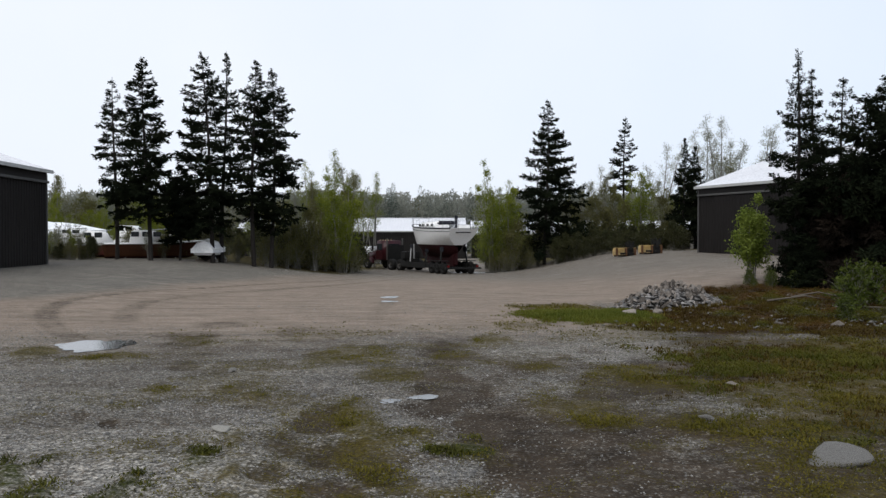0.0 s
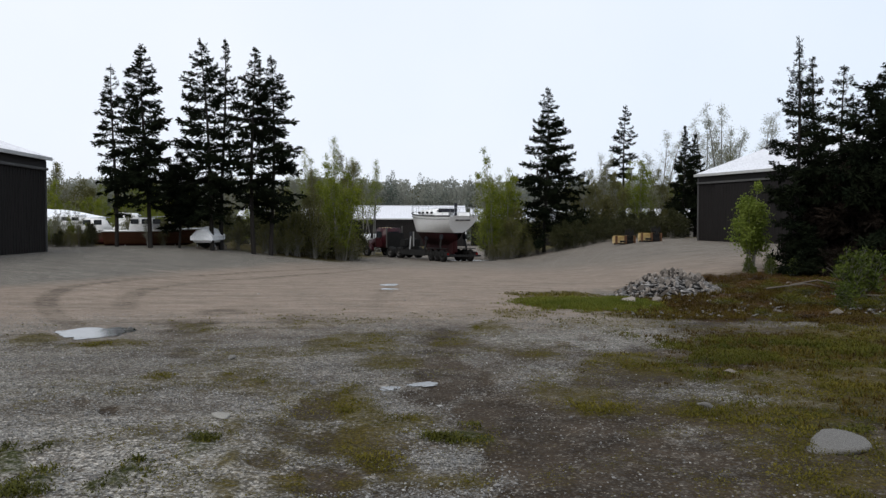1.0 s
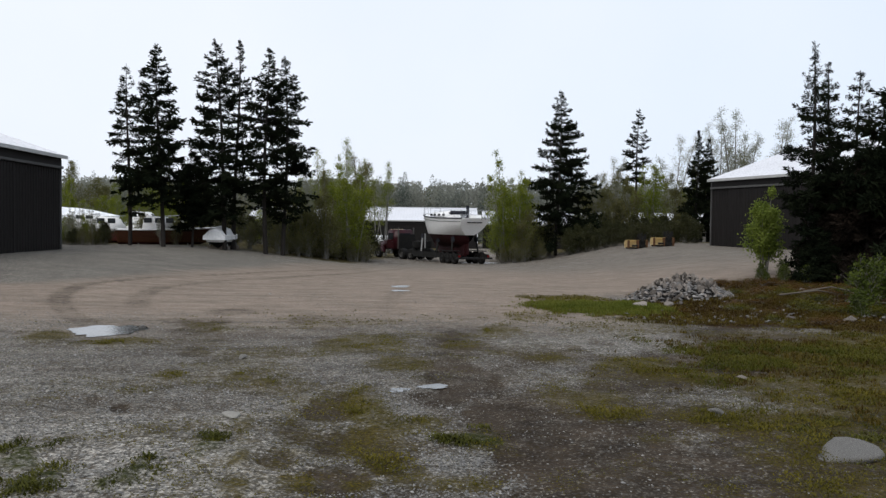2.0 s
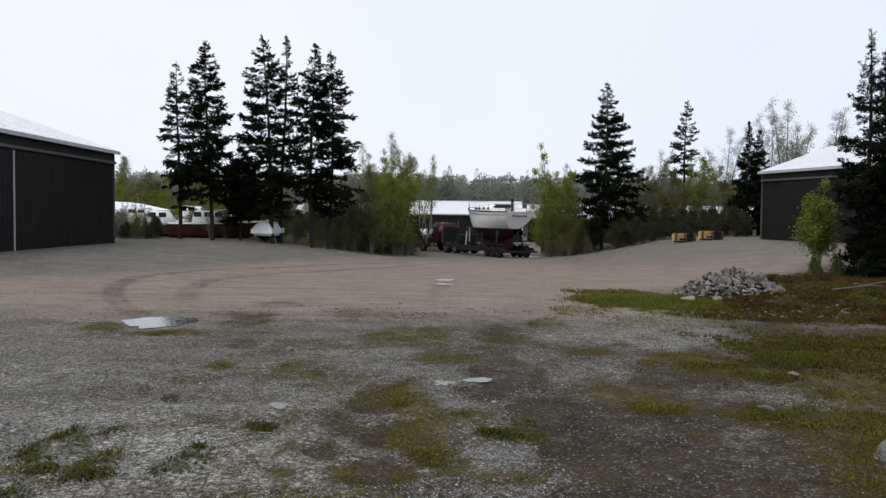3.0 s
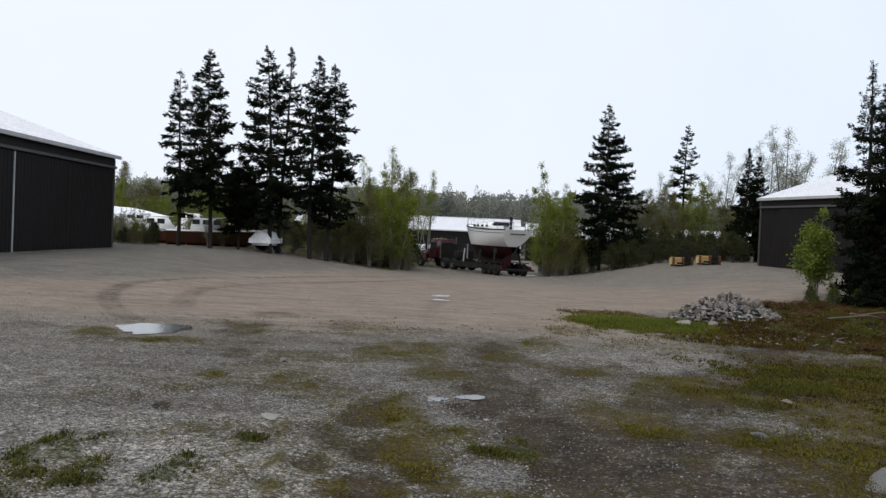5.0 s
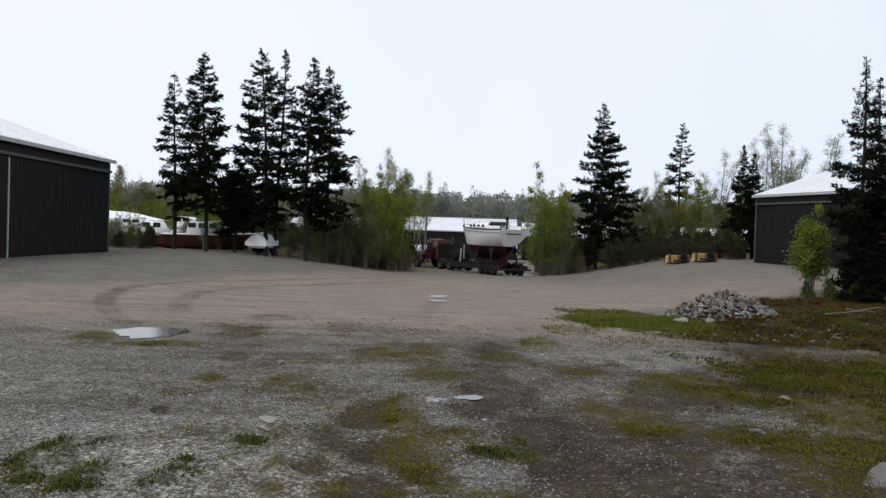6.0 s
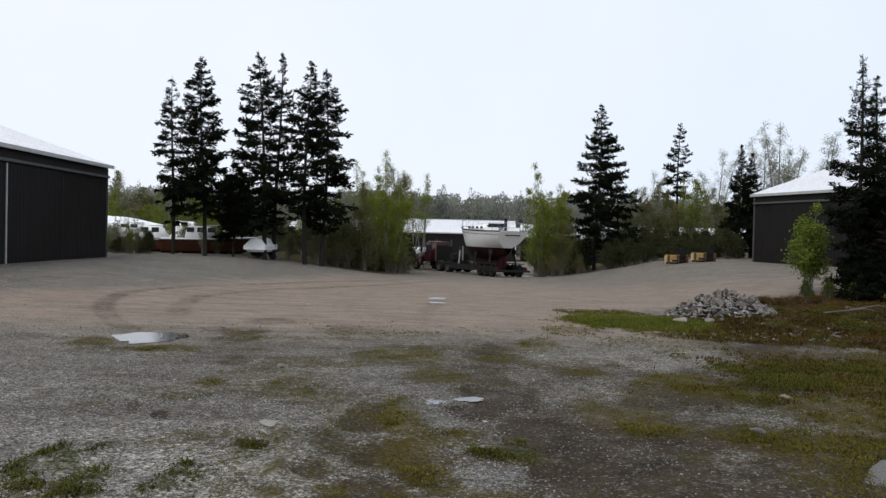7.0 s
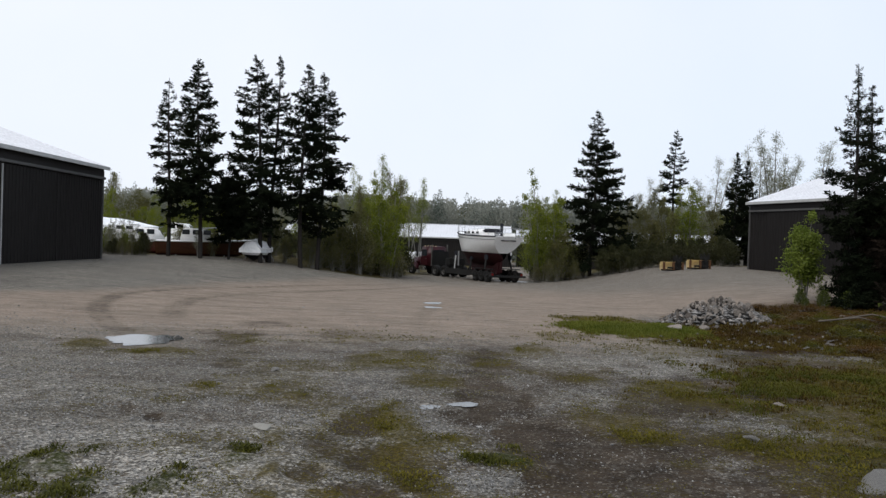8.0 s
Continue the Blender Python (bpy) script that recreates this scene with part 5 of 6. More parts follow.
# ---- laid-up boats beyond the trees ----
def motor_boat(m, label, L=7.0, beam=2.5, free=1.0, hull=None, stripe=None, cabin=True, wrap=False, ribs=0, stand=0.75, cab_at=(0.35, 0.7), cab_h=1.1):
    boat = empty("motor_boat", m, label, "boat", "laid-up boats")
    half = lambda s: max(0.03, beam / 2 * (1 - max(0.0, (s - 0.45) / 0.55) ** 2.4))
    sheer = lambda s: free + 0.35 * free * max(0, s - 0.3) ** 1.5
    low, up = (0.15, L * 0.9), (0, L)
    hull = hull or GELCOAT
    h = part("hull", hull_shell(L, half, sheer, low, up, flare=0.25), hull, boat, smooth=True)
    part("bottom", hull_bottom(L, half, low, 0.45, flare=0.25), ANTIFOUL if hull is not GELCOAT else BLACK_STEEL, boat, "dark painted bottom", True)
    v, f = rail_strip(half, sheer, up, r=0.05)
    mesh_part("rub_rail", mesh_from("rub_rail", v, f, stripe or GELCOAT, True), h, "pale rub rail")
    if wrap:
        bm = bmesh.new()
        n, grid = 16, []
        for i in range(n + 1):
            s = i / n
            x, w, z = up[0] + (up[1] - up[0]) * s, half(s) + 0.05, sheer(s) - 0.15
            top = z + cab_h * (0.35 + 0.65 * math.sin(math.pi * min(1, 0.15 + s * 0.85))) * (1 - 0.45 * s)
            grid.append([(x, w, z - 0.1), (x, w * 0.98, z + 0.12), (x, w * 0.55, z + (top - z) * 0.72 + 0.08 * math.sin(i * 2.1)), (x, 0, top),
                         (x, -w * 0.55, z + (top - z) * 0.72 + 0.08 * math.sin(i * 1.7)), (x, -w * 0.98, z + 0.12), (x, -w, z - 0.1)])
        vs = sheet(bm, grid)
        bm.faces.new(vs[0])
        bm.faces.new(vs[-1][::-1])
        bmesh.ops.recalc_face_normals(bm, faces=bm.faces)
        part("cover", bm, WRAP, boat, "taut white shrink-wrap cover")
    else:
        part("deck", deck_sheet(half, sheer, up), GELCOAT, boat)
        if cabin:
            a, b = cab_at[0] * L, cab_at[1] * L
            w = beam * 0.36
            bm = boxed(a, b, -w, w, free - 0.1, free + cab_h, bevel=0.1)
            for v in bm.verts:
                if v.co.z > free + 0.4:
                    v.co.y *= 0.88
                    v.co.x += (-0.55 if v.co.x > (a + b) / 2 else 0.2) * (v.co.z - free)
                    v.co.z -= 0.12 * (v.co.x - a) / (b - a)
            cb = part("wheelhouse", bm, GELCOAT, boat, "white wheelhouse", True)
            for sg in (1, -1):
                k = int((b - a) / 0.75)
                for i in range(k):
                    x = a + 0.15 + i * 0.7
                    part("side_window", boxed(x, x + 0.5, sg * w * 0.93 - 0.025, sg * w * 0.93 + 0.025, free + cab_h * 0.5, free + cab_h * 0.85, bevel=0.02), DARK_GLASS, cb)
            part("windscreen", boxed(-0.02, 0.02, -w * 0.8, w * 0.8, 0, cab_h * 0.38, bevel=0.015), DARK_GLASS, cb, at=pose(b - 0.55 * cab_h * 0.5 + 0.03, 0, free + cab_h * 0.45, 0, -29, 0))
            part("foredeck_trunk", boxed(b - 0.1, b + 0.16 * L, -w * 0.8, w * 0.8, free, free + 0.4, bevel=0.1), GELCOAT, boat, smooth=True)
            bm = bmesh.new()
            for sg in (1, -1) if hull is not WOOD_HULL else ():
                pts = [(L * s, sg * half(s) * 0.92, sheer(s) + 0.5) for s in (0.62, 0.75, 0.88, 0.98)]
                for p, q in zip(pts, pts[1:]):
                    tube(bm, p, q, 0.015, seg=5)
                for p in pts:
                    tube(bm, p, (p[0], p[1], p[2] - 0.55), 0.013, seg=5)
            if hull is not WOOD_HULL:
                part("bow_rail", bm, CHROME, boat, "stainless bow rail")
    for x in (L * 0.22, L * 0.7):
        part("blocking", boxed(x - 0.15, x + 0.15, -0.7, 0.7, -stand - 0.3, -0.26, bevel=0.02), BLOCKING, boat, "timber blocking under the keel")
        for sg in (1, -1):
            bm = tube(bmesh.new(), (x, sg * beam * 0.5, -stand - 0.1), (x, sg * beam * 0.38, -0.08), 0.035, seg=6)
            part("jack_stand", bm, STEEL_GREY, boat, "steel jack stand")
    return boat


def set_boat(azimuth, d, turn, label, stand=0.7, **kw):
    x, y = spot(azimuth, d)
    return motor_boat(pose(x, y, gz(x, y) + stand + 0.1, 0, 0, turn), label, stand=stand, **kw)


set_boat(24.6, 61.5, 20, "white cabin cruiser with faded red hull laid up among brush", L=4.6, beam=2.0, free=0.72, hull=RED_HULL, cab_h=1.0, cab_at=(0.08, 0.55), stand=0.05)
set_boat(23.0, 58.5, 19, "old brown wooden launch with white wheelhouse laid up", L=6.6, beam=2.1, free=0.85, hull=WOOD_HULL, cab_h=0.95, cab_at=(0.25, 0.6), stand=0.02)
set_boat(16.75, 53.4, 84, "small boat under taut white shrink-wrap on blocks", L=3.4, beam=1.4, free=0.4, wrap=True, cab_h=0.95, stand=0.35)
set_boat(27.2, 68, 14, "white motor cruiser laid up behind brush", L=6.2, beam=2.4, free=0.8, cab_h=0.75, stand=0.4)
set_boat(27.0, 76, 18, "large boat under white shrink-wrap behind brush", L=5.6, beam=2.6, free=0.9, wrap=True, cab_h=1.25, stand=0.9)
set_boat(23.0, 72, 10, "white motor cruiser beyond an old wooden launch", L=5.6, beam=2.4, free=1.0, cab_h=1.0, stand=0.4, cab_at=(0.2, 0.6))
set_boat(28.6, 72, 8, "white boat under shrink-wrap beside the shed", L=6.0, beam=2.6, free=1.0, wrap=True, cab_h=1.1, stand=0.8)
set_boat(11.0, 70, 60, "white laid-up boat glimpsed through a thicket", L=5.0, beam=2.2, free=0.8, wrap=True, cab_h=0.8, stand=0.6)
set_boat(6.0, 80, -14, "white runabout with covered bow on a trailer frame", L=4.2, beam=1.9, free=0.65, wrap=True, cab_h=0.7, stand=0.85)


# ---- snow ploughs parked by the far trees ----
def snow_plough(m):
    p = empty("snow_plough", m, "yellow snow plough blade with black mounting frame", "snow plough", "parked snow ploughs")
    bm = bmesh.new()
    W, H = 1.7, 0.66
    arc = [(-0.30 * math.sin(a) - 0.02, H / 2 - H / 2 * math.cos(a)) for a in np.linspace(0.0, math.pi, 9)]
    sheet(bm, [[(x, -y, z) for y, z in arc] for x in np.linspace(-W / 2, W / 2, 9)])
    r = bmesh.ops.solidify(bm, geom=bm.faces[:], thickness=0.03)
    part("blade", bm, PLOUGH_YELLOW, p, "chipped yellow curved blade", True)
    for x in (-0.7, 0.0, 0.7):
        part("rib", boxed(x - 0.03, x + 0.03, -0.36, 0.0, 0.06, 0.64, bevel=0.01), RUST, p)
    part("cutting_edge", boxed(-W / 2, W / 2, -0.03, 0.03, 0.0, 0.12, bevel=0.008), BLACK_STEEL, p, "worn steel cutting edge")
    bm = bmesh.new()
    box(bm, 0.2, 0.7, 0.05, 0.45, 0.0, 0.85, bevel=0.04)
    box(bm, 0.1, 0.75, 0.02, 0.3, 0.7, 0.95, bevel=0.05)
    box(bm, 0.35, 0.5, -0.12, 0.1, 0.5, 0.8)
    box(bm, -0.45, 0.6, -0.3, -0.2, 0.16, 0.3, bevel=0.01)
    box(bm, 0.2, 0.32, -0.4, -0.02, 0.16, 0.3, bevel=0.01)
    part("mount_frame", bm, BLACK_STEEL, p, "black mounting frame")
    part("lift_ram", tube(bmesh.new(), (0.42, 0.12, 0.4), (0.36, 0.08, 1.15), 0.07), BLACK_STEEL, p)
    for x in (0.15, 0.65):
        part("plough_lamp", boxed(x - 0.09, x + 0.09, 0.0, 0.12, 0.95, 1.1, bevel=0.03), BLACK_STEEL, p, "black headlamp")
    part("lamp_bar", boxed(0.05, 0.75, 0.02, 0.12, 0.85, 0.95, bevel=0.02), BLACK_STEEL, p)
    return p


x, y = spot(-12.8, 61)
first = snow_plough(pose(x, y, gz(x, y) + 0.0, 0, 0, 8))
x, y = spot(-14.55, 60.2)
copy_thing(first, pose(x, y, gz(x, y) + 0.0, 0, 0, 4))


# ---- stones ----
def rock_mesh(name, seed, mat, sub=2, rough=0.35, flat=1.0):
    bm = bmesh.new()
    bmesh.ops.create_icosphere(bm, subdivisions=sub, radius=1)
    rng = np.random.default_rng(seed)
    cuts = rng.normal(size=(9, 3))
    cuts /= np.linalg.norm(cuts, axis=1, keepdims=True)
    lim = rng.uniform(0.25, 0.8, 9)
    off = Vector(rng.uniform(-50, 50, 3))
    for v in bm.verts:
        for c, l in zip(cuts, lim):
            d = v.co.dot(Vector(c))
            if d > l:
                v.co -= Vector(c) * (d - l) * 0.9
        v.co *= 1 + rough * 0.5 * noise.noise(v.co * 1.7 + off)
        v.co.z *= flat
    me = bpy.data.meshes.new(name)
    bm.to_mesh(me)
    bm.free()
    me.materials.append(mat)
    return me


ROCKS = [rock_mesh("stone", 300 + k, ROCK, 1, 1.3) for k in range(12)]
pile = empty("rock_pile", pose(6.1, 21.7, gz(6.1, 21.7)), "heap of broken grey rock beside the yard", "rock pile")
prng = random.Random(12)
bm = bmesh.new()
bmesh.ops.create_uvsphere(bm, u_segments=24, v_segments=12, radius=1)
for v in bm.verts:
    k = 1 + 0.15 * noise.noise(v.co * 2.2)
    v.co = Vector((v.co.x * 1.25 * k, v.co.y * 1.05 * k, v.co.z * 0.47 * k - 0.08))
# core painted near black for the shade in gaps between the rocks
part("rubble_core", bm, RUBBLE_SHADE, pile, "rubble filling the heap, darkened for the shade between rocks")
for k in range(295):
    a, q = prng.uniform(0, 6.283), math.sqrt(prng.random())
    rx, ry = 1.4 * q * math.cos(a), 1.2 * q * math.sin(a)
    h = 0.58 * max(0.0, 1 - q ** 2.3) * (1 + 0.3 * noise.noise(Vector((rx * 1.3, ry * 1.3, 3))))
    s = prng.uniform(0.052, 0.095) * (1.5 if prng.random() < 0.14 else 1)
    st = mesh_part("stone", prng.choice(ROCKS), pile)
    st.matrix_basis = Matrix.LocRotScale((rx, ry, h + s * 0.1 + gz(6.1 + rx, 21.7 + ry) - gz(6.1, 21.7)), Euler([prng.uniform(0, 6.28) for _ in range(3)]), (s * prng.uniform(1.1, 2.0), s * prng.uniform(0.8, 1.2), s * prng.uniform(0.25, 0.5)))

boulder_me = rock_mesh("boulder", 77, GRANITE, 4, 0.25, 0.62)
boulder_me.polygons.foreach_set('use_smooth', [True] * len(boulder_me.polygons))
for v in boulder_me.vertices:
    v.co.z *= 1.0 if v.co.z > 0 else 0.5
b1 = new("boulder", boulder_me)
b1.matrix_basis = pose(2.83, 5.86, gz(2.83, 5.86) + 0.0, 4, -3, -14) @ Matrix.Diagonal((0.30, 0.22, 0.185, 1))
tagged(b1, "smooth grey granite boulder half sunk in grass", "boulder")
for (x, y, s, sd, label) in ((-1.86, 6.62, 0.085, 401, "smooth pale stone lying on the gravel"), (4.42, 19.0, 0.22, 402, "pale angular rock in the grass"), (5.2, 19.4, 0.15, 403, "pale angular rock below the heap"),
                             (5.55, 19.9, 0.14, 404, "pale angular rock below the heap"), (9.7, 22.3, 0.2, 405, "grey rock on a mossy bank"), (7.8, 15.9, 0.16, 406, "grey rock at the foot of a mossy bank"),
                             (6.9, 16.4, 0.10, 407, "grey rock at the foot of a mossy bank"), (3.25, 9.0, 0.09, 408, "small grey rock in the grass"), (2.35, 7.1, 0.07, 409, "small grey rock in the grass"),
                             (-5.3, 13.5, 0.07, 413, "dark wet rock at the edge of a puddle"), (-2.7, 10.2, 0.06, 410, "small dark stone on the gravel"), (-1.35, 8.3, 0.045, 411, "small dark stone on the gravel"), (-3.3, 7.9, 0.05, 412, "small pale stone on the gravel")):
    o = new("rock", rock_mesh("rock", sd, PALE_STONE if sd == 401 else GRANITE if s < 0.08 else ROCK, 3, 0.1 if sd == 401 else 0.35, 0.5 if sd == 401 else 0.7))
    if sd == 401:
        o.data = boulder_me.copy()
        o.data.materials[0] = PALE_STONE
    o.matrix_basis = pose(x, y, gz(x, y) + s * 0.2, 0, 0, sd * 37 % 360) @ Matrix.Diagonal((s * 1.2, s, s, 1))
    tagged(o, label, "rock", "loose rocks")

# rubble along the bank, beyond counting
def dry(X, Y):
    ok = np.ones(len(X), bool)
    for cx, cy, rx, ry in PUDDLES:
        ok &= ((X - cx) / rx) ** 2 + ((Y - cy) / ry) ** 2 > 1.6
    return ok


def scatter_stones(name, label, spots_, mat, seed):
    rng = np.random.default_rng(seed)
    base = np.array([(1, 0, 0), (-1, 0, 0), (0, 1, 0), (0, -1, 0), (0, 0, 1), (0, 0, -1)], float)
    tri = np.array([(0, 2, 4), (2, 1, 4), (1, 3, 4), (3, 0, 4), (2, 0, 5), (1, 2, 5), (3, 1, 5), (0, 3, 5)])
    n = len(spots_)
    P = base[None] * rng.uniform(0.55, 1.25, (n, 6, 1)) + rng.normal(0, 0.16, (n, 6, 3))
    P *= spots_[:, 3][:, None, None] * np.array([1.15, 1.0, 0.62])
    a = rng.uniform(0, 6.28, n)
    c, s = np.cos(a)[:, None], np.sin(a)[:, None]
    X, Y = P[:, :, 0] * c - P[:, :, 1] * s, P[:, :, 0] * s + P[:, :, 1] * c
    V = np.stack([X + spots_[:, :1], Y + spots_[:, 1:2], P[:, :, 2] + spots_[:, 2:3]], -1).reshape(-1, 3)
    F = (np.arange(n)[:, None, None] * 6 + tri[None]).reshape(-1, 3)
    tagged(new(name, mesh_from(name, V.tolist(), F.tolist(), mat)), label, "gravel", kind="stuff")


def island_stone(name, stops):
    m, nt, b = nodes_of(name)
    g = nt.nodes.new("ShaderNodeNewGeometry")
    col = ramp(nt, g.outputs["Random Per Island"], *stops)
    col = mixed(nt, 0.35, col, ramp(nt, noise_node(nt, 60, 3), (0.3, (0.06, 0.058, 0.055)), (0.7, (0.3, 0.29, 0.28))))
    nt.links.new(col, b.inputs["Base Color"])
    b.inputs["Roughness"].default_value = 0.8
    return m


PEBBLES = island_stone("crushed_stone", ((0.0, (0.02, 0.019, 0.017)), (0.4, (0.10, 0.096, 0.088)), (0.85, (0.20, 0.193, 0.18)), (1.0, (0.40, 0.387, 0.362))))
BANK_STONE = island_stone("bank_stone", ((0.0, (0.02, 0.018, 0.015)), (0.5, (0.05, 0.045, 0.038)), (1.0, (0.14, 0.13, 0.115))))
rng = np.random.default_rng(9)
n = 170000
r = 4.2 * np.exp(rng.random(n) * math.log(26 / 4.2))
a = np.radians(rng.uniform(-36, 38, n))
X, Y = -r * np.sin(a), r * np.cos(a)
tan_, grass_, soil_, moss_ = zones(X, Y)
keep = rng.random(n) < np.clip(1.0 - 0.85 * grass_ - 0.9 * soil_ - 0.9 * tan_ - 0.75 * moss_, 0.02, 1) * (0.25 + 0.75 * sstep(0.35, 0.6, fbm(X / 1.3, Y / 1.3, 61)))
keep &= dry(X, Y)
X, Y = X[keep], Y[keep]
size = rng.uniform(0.004, 0.0105, len(X)) * (1 + 1.1 * (rng.random(len(X)) > 0.985)) * (0.85 + 0.03 * np.hypot(X, Y))
scatter_stones("loose_gravel", "loose grey crushed stone over the yard", np.stack([X, Y, land(X, Y) + 0.012, size], 1), PEBBLES, 10)
n = 400
X, Y = rng.normal(8.0, 2.4, n), 15.6 + np.abs(rng.normal(0, 1.7, n))
keep = (zones(X, Y)[3] > 0.2) | (rng.random(n) < 0.15)
X, Y = X[keep], Y[keep]
scatter_stones("bank_rubble", "broken stones strewn over the mossy bank", np.stack([X, Y, land(X, Y) + 0.03, rng.uniform(0.015, 0.055, len(X))], 1), BANK_STONE, 11)

# small broken stone lying in the gaps of the heap
n = 900
q, a = np.sqrt(rng.random(n)), rng.uniform(0, 6.28, n)
X, Y = 1.5 * q * np.cos(a), 1.25 * q * np.sin(a)
lift = 0.5 * np.clip(1 - q ** 2.3, 0, 1) - 0.02
HEAP_STONE = island_stone("heap_stone", ((0.0, (0.02, 0.018, 0.017)), (0.5, (0.08, 0.074, 0.068)), (0.8, (0.16, 0.147, 0.135)), (1.0, (0.33, 0.31, 0.29))))
scatter_stones("heap_rubble", "small broken grey stone between larger rocks of the heap", np.stack([X + 6.1, Y + 21.7, land(X + 6.1, Y + 21.7) + lift, rng.uniform(0.03, 0.085, n)], 1), HEAP_STONE, 13)

# fallen branches on the bank
for pts in (((7.9, 19.5, 0.1), (8.6, 19.0, 0.2), (9.2, 18.4, 0.1)), ((8.4, 19.3, 0.16), (9.0, 19.2, 0.24), (9.5, 18.9, 0.12)), ((8.9, 18.0, 0.08), (9.7, 17.2, 0.15))):
    v, f = [], []
    limb_tube(v, f, [(x, y, gz(x, y) + z) for x, y, z in pts], [0.024, 0.018, 0.010][:len(pts)], 7)
    tagged(new("fallen_branch", mesh_from("fallen_branch", v, f, DEADWOOD, True)), "weathered fallen branch lying on the mossy bank", "branch", "fallen branches")


# ---- grass, moss and low plants ----
def grass_field(name, label, X, Y, height, mat, seed, per=5, lean_by=(0.1, 0.7), broad=1.0):
    rng = np.random.default_rng(seed)
    n = len(X)
    X, Y, height = np.repeat(X, per), np.repeat(Y, per), np.repeat(height, per)
    m = n * per
    X, Y = X + rng.normal(0, 0.03, m), Y + rng.normal(0, 0.03, m)
    Z = land(X, Y) + 0.01
    h = height * rng.uniform(0.5, 1.3, m)
    a = rng.uniform(0, 6.28, m)
    lean = rng.uniform(*lean_by, m) * h
    w = broad * (0.003 + 0.00022 * np.hypot(X, Y) * rng.uniform(0.6, 1.3, m))
    dx, dy = np.cos(a), np.sin(a)
    b0 = np.stack([X - dy * w, Y + dx * w, Z], 1)
    b1 = np.stack([X + dy * w, Y - dx * w, Z], 1)
    mid0 = np.stack([X + dx * lean * 0.35 - dy * w * 0.8, Y + dy * lean * 0.35 + dx * w * 0.8, Z + h * 0.6], 1)
    mid1 = np.stack([X + dx * lean * 0.35 + dy * w * 0.8, Y + dy * lean * 0.35 - dx * w * 0.8, Z + h * 0.6], 1)
    tip = np.stack([X + dx * lean, Y + dy * lean, Z + h], 1)
    V = np.stack([b0, b1, mid1, mid0, tip], 1).reshape(-1, 3)
    i = np.arange(m) * 5
    F = np.stack([i, i + 1, i + 2, i + 3], 1).tolist() + np.stack([i + 3, i + 2, i + 4], 1).tolist()
    tagged(new(name, mesh_from(name, V.tolist(), F, mat)), label, "grass", kind="stuff")


GRASS = leafy("spring_grass", (0.042, 0.040, 0.004), (0.088, 0.078, 0.007), (0.15, 0.124, 0.018), 1.2, 0.3)
HERB = leafy("rusty_moss_and_herbs", (0.024, 0.012, 0.003), (0.066, 0.038, 0.007), (0.105, 0.082, 0.013), 0.9, 0.25)
n = 90000
r = 4.4 * np.exp(rng.random(n) * math.log(32 / 4.4))
a = np.radians(rng.uniform(-38, 34, n))
X, Y = -r * np.sin(a), r * np.cos(a)
tan_, grass_, soil_, moss_ = zones(X, Y)
lush = grass_ * (0.3 + 0.7 * sstep(0.4, 0.6, fbm(X * 2.2, Y * 2.2, 71)))
keep = (rng.random(n) < lush) & dry(X, Y)
grass_field("grass", "short olive spring grass in patches over the gravel", X[keep], Y[keep], 0.006 + 0.02 * lush[keep] ** 2 * (0.4 + fbm(X[keep] * 2.1, Y[keep] * 2.1, 73)) + 0.06 * sstep(13, 18, r[keep]) * fbm(X[keep] * 1.5, Y[keep] * 1.5, 79), GRASS, 14, 4, (0.4, 1.8), 1.2)
keep = rng.random(n) < moss_ * 0.7 * sstep(0.35, 0.55, fbm(X * 0.7, Y * 0.7, 91))
grass_field("bank_herbs", "rusty moss and withered herbs on the bank", X[keep], Y[keep], 0.02 + 0.09 * fbm(X[keep] * 1.3, Y[keep] * 1.3, 75) ** 2, HERB, 15, 7, (0.3, 1.5), 1.2)

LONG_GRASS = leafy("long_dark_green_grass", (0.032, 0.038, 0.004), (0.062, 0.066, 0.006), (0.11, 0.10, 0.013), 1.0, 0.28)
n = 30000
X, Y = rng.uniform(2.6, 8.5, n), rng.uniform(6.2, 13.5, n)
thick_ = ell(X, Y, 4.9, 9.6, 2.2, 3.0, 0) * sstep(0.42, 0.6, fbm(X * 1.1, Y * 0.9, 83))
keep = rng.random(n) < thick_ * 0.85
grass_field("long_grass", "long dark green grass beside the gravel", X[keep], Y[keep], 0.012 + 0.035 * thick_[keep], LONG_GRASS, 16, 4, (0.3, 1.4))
n = 16000
X, Y = rng.uniform(0.2, 5.0, n), rng.uniform(15.5, 21, n)
thick_ = ell(X, Y, 3.7, 19.2, 1.5, 1.8, -10)
keep = rng.random(n) < thick_ * 0.9
VERGE = leafy("fresh_verge_grass", (0.06, 0.078, 0.010), (0.10, 0.118, 0.014), (0.15, 0.15, 0.028), 1.0, 0.35)
grass_field("verge_grass", "fresh green grass along the yard's verge", X[keep], Y[keep], 0.03 + 0.07 * thick_[keep], VERGE, 17, 4)
n = 9000
X, Y = rng.normal(7.6, 2.4, n), rng.normal(17.6, 2.3, n)
keep = (rng.random(n) < sstep(0.42, 0.6, fbm(X * 0.7 + 9, Y * 0.7, 93))) & (zones(X, Y)[3] > 0.25)
grass_field("bank_grass", "olive grass clumps between herbs on the bank", X[keep], Y[keep], 0.015 + 0.05 * fbm(X[keep] * 1.7, Y[keep] * 1.7, 95), HERB, 19, 5, (0.4, 1.5), 1.2)
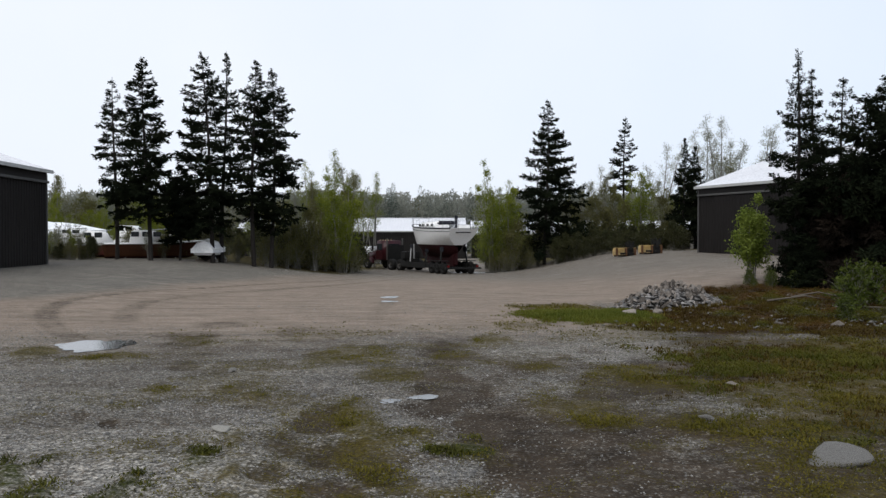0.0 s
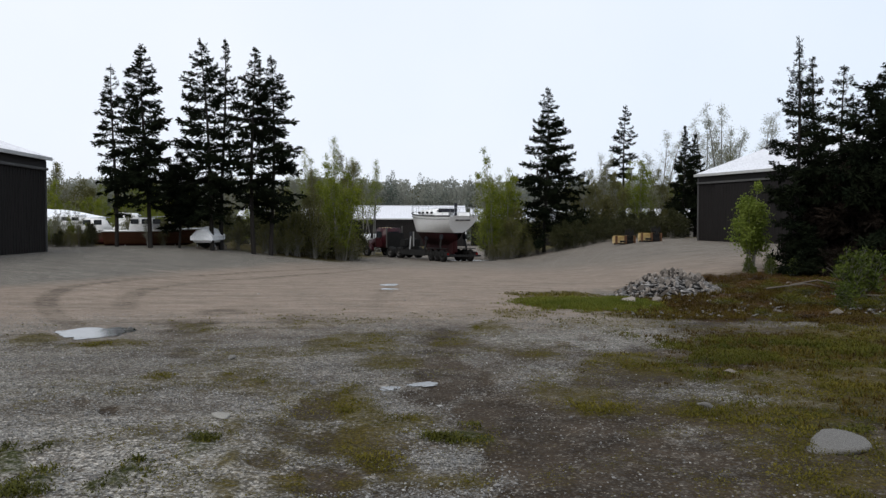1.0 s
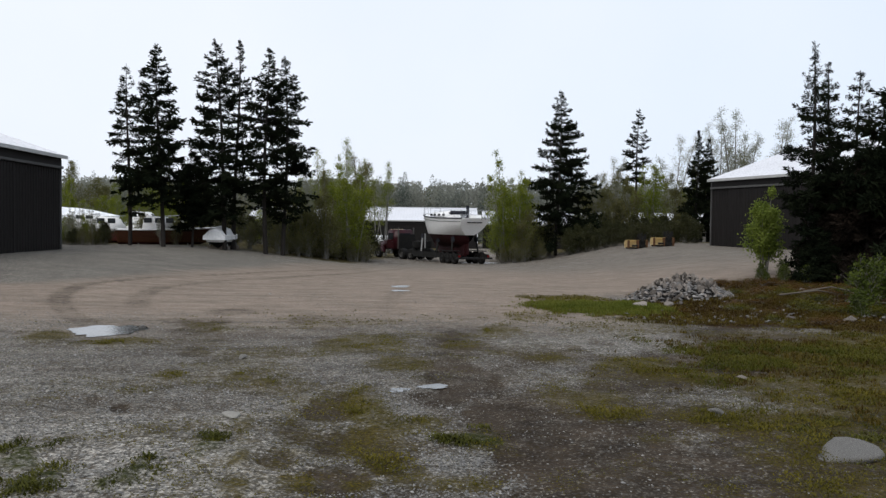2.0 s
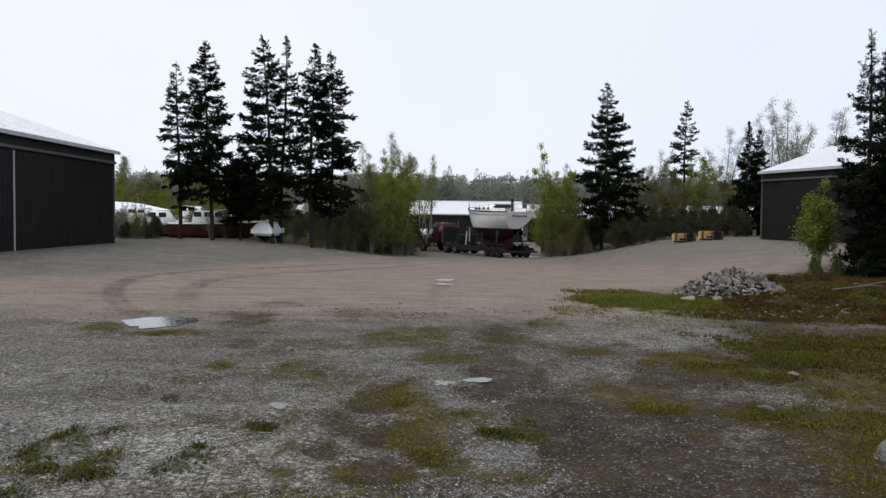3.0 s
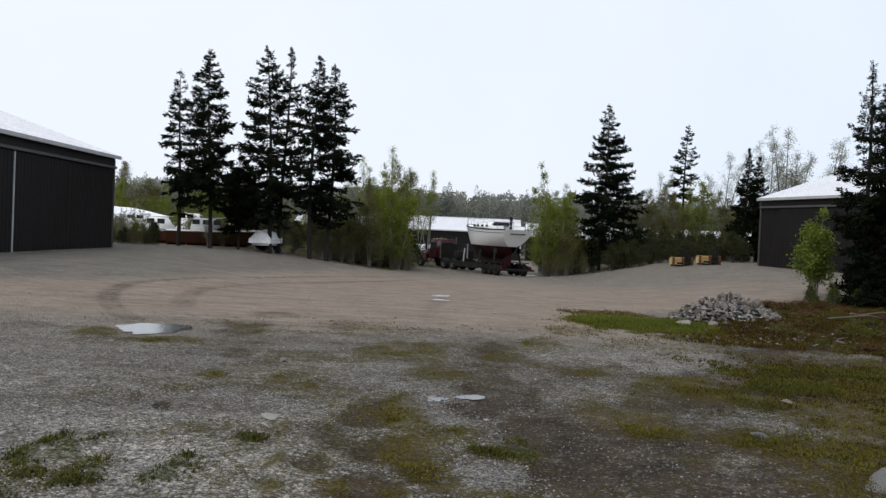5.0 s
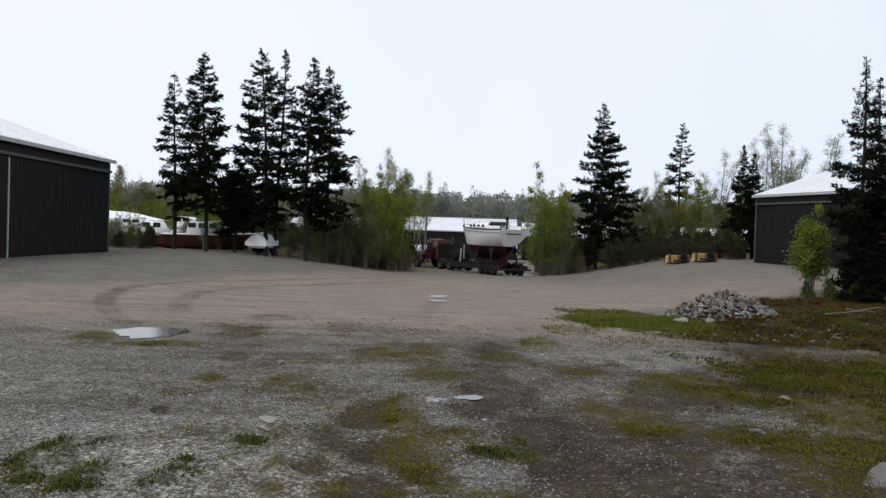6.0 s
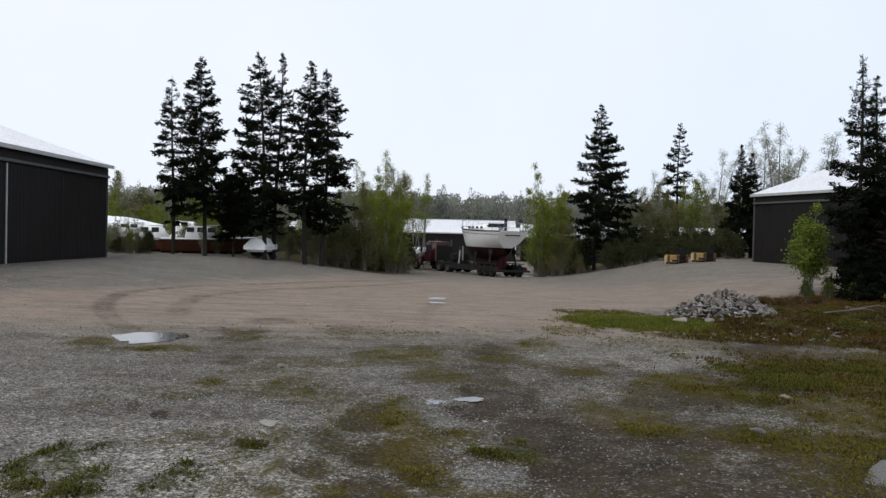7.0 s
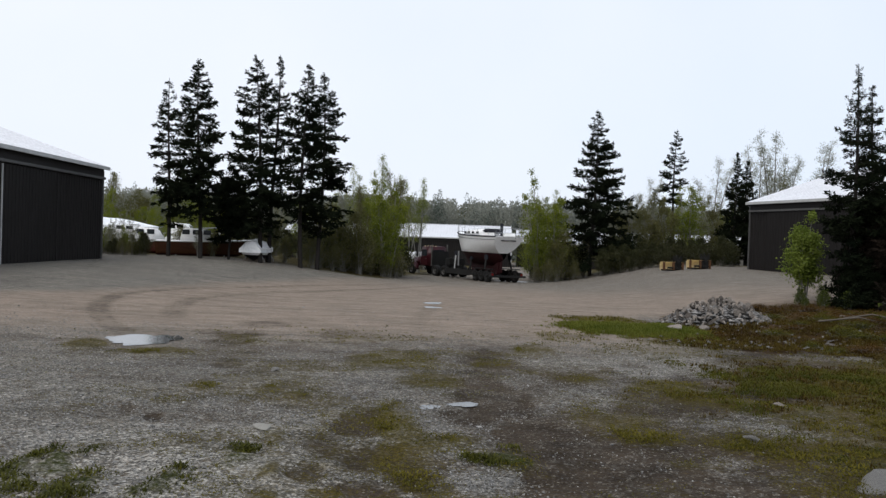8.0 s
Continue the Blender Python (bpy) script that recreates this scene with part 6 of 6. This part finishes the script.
# low weeds standing up out of the gravel
WEEDS = leafy("low_green_weeds", (0.022, 0.026, 0.004), (0.052, 0.056, 0.008), (0.105, 0.102, 0.018), 2.0, 0.3)
n = 60000
X, Y = rng.uniform(-4, 4.2, n), rng.uniform(4.2, 8.0, n)
tuft = lush_at(X, Y) * sstep(0.42, 0.62, fbm(X * 4, Y * 3.2, 97))
keep = rng.random(n) < tuft * 0.8
grass_field("weeds", "low green weeds in tufts on the gravel", X[keep], Y[keep], 0.008 + 0.034 * tuft[keep] * rng.uniform(0.5, 1, keep.sum()), WEEDS, 20, 5, (0.5, 1.8), 1.4)
# clumps of withered fern and herb on the bank
n = 2600
X, Y = rng.normal(8.4, 2.0, n), rng.normal(18.4, 1.9, n)
clump = sstep(0.5, 0.62, fbm(X * 0.9, Y * 0.9, 87))
keep = (rng.random(n) < clump) & (zones(X, Y)[3] > 0.3)
grass_field("bank_ferns", "clumps of withered fern and herb on the bank", X[keep], Y[keep], 0.04 + 0.09 * rng.random(keep.sum()), HERB, 18, 12)

LEAF_GREEN = leafy("fresh_sapling_leaves", (0.10, 0.14, 0.022), (0.145, 0.19, 0.03), (0.20, 0.24, 0.05), 1.0, 0.38)
sap = broadleaf("bright green leafy sapling in front of dark spruces", LEAF_GREEN, 201, group="bank saplings", h=3.3, reach=1.15, stems=5, leaves=8500, leaf=0.085, low=0.2, spread=0.08)
sap.matrix_basis = pose(11.5, 29.9, gz(11.5, 29.9) - 0.05, 0, 0, 40)
LEAF_DARK = leafy("green_shrub_leaves", (0.03, 0.044, 0.007), (0.055, 0.074, 0.012), (0.095, 0.115, 0.022), 1.0, 0.3)
shrub = broadleaf("low green leafy shrub on the mossy bank", LEAF_DARK, 202, group="bank shrubs", name="shrub", h=1.25, reach=0.6, stems=5, leaves=950, leaf=0.085, low=0.1, spread=0.06)
shrub.matrix_basis = pose(9.0, 17.6, gz(9.0, 17.6) - 0.03, 0, 0, 0) @ Matrix.Diagonal((0.8, 0.8, 0.95, 1))
# the last three are added to stand for shade along the bank's rear edge
for x, y, s in ((9.6, 18.0, 0.9), (8.4, 16.6, 0.5), (10.3, 16.8, 0.7), (10.9, 28.6, 0.5), (11.7, 28.6, 0.55), (10.6, 21.5, 0.5), (9.4, 15.6, 0.6), (10.6, 27.3, 0.3), (11.1, 27.1, 0.5), (11.5, 26.2, 0.5)):
    m = pose(x, y, gz(x, y) - 0.03, 0, 0, x * 77 % 360) @ Matrix.Diagonal((s, s, s, 1))
    copy_thing(shrub, m).matrix_basis = m

# low clumps of herb and moss on the bank
RUSTY = leafy("rusty_low_herbs", (0.045, 0.020, 0.005), (0.085, 0.043, 0.010), (0.13, 0.08, 0.02), 1.0, 0.25)
OLIVE_HERB = leafy("olive_low_herbs", (0.045, 0.046, 0.005), (0.08, 0.078, 0.008), (0.12, 0.11, 0.015), 1.0, 0.3)
hr = random.Random(44)
for label, mat, seed in (("low rusty brown herb clump on the mossy bank", RUSTY, 211), ("low olive herb clump on the mossy bank", OLIVE_HERB, 212)):
    clump_ = broadleaf(label, mat, seed, group="bank herb clumps", name="shrub", h=0.3, reach=0.34, stems=9, leaves=1500, leaf=0.04, low=0.02)
    made = 0
    while made < 60:
        x, y = hr.gauss(9.0, 1.7), hr.gauss(20.0, 3.2)
        if math.hypot(x - 6.1, y - 21.7) < 2.2 or zones(np.array([x]), np.array([y]))[3][0] < 0.3:
            continue
        s = hr.uniform(0.4, 0.85)
        m = pose(x, y, gz(x, y) - 0.02, 0, 0, hr.uniform(0, 360)) @ Matrix.Diagonal((s * 1.3, s * 1.3, s * hr.uniform(0.45, 0.7), 1))
        thing_ = copy_thing(clump_, m) if made else clump_
        thing_.matrix_basis = m
        made += 1
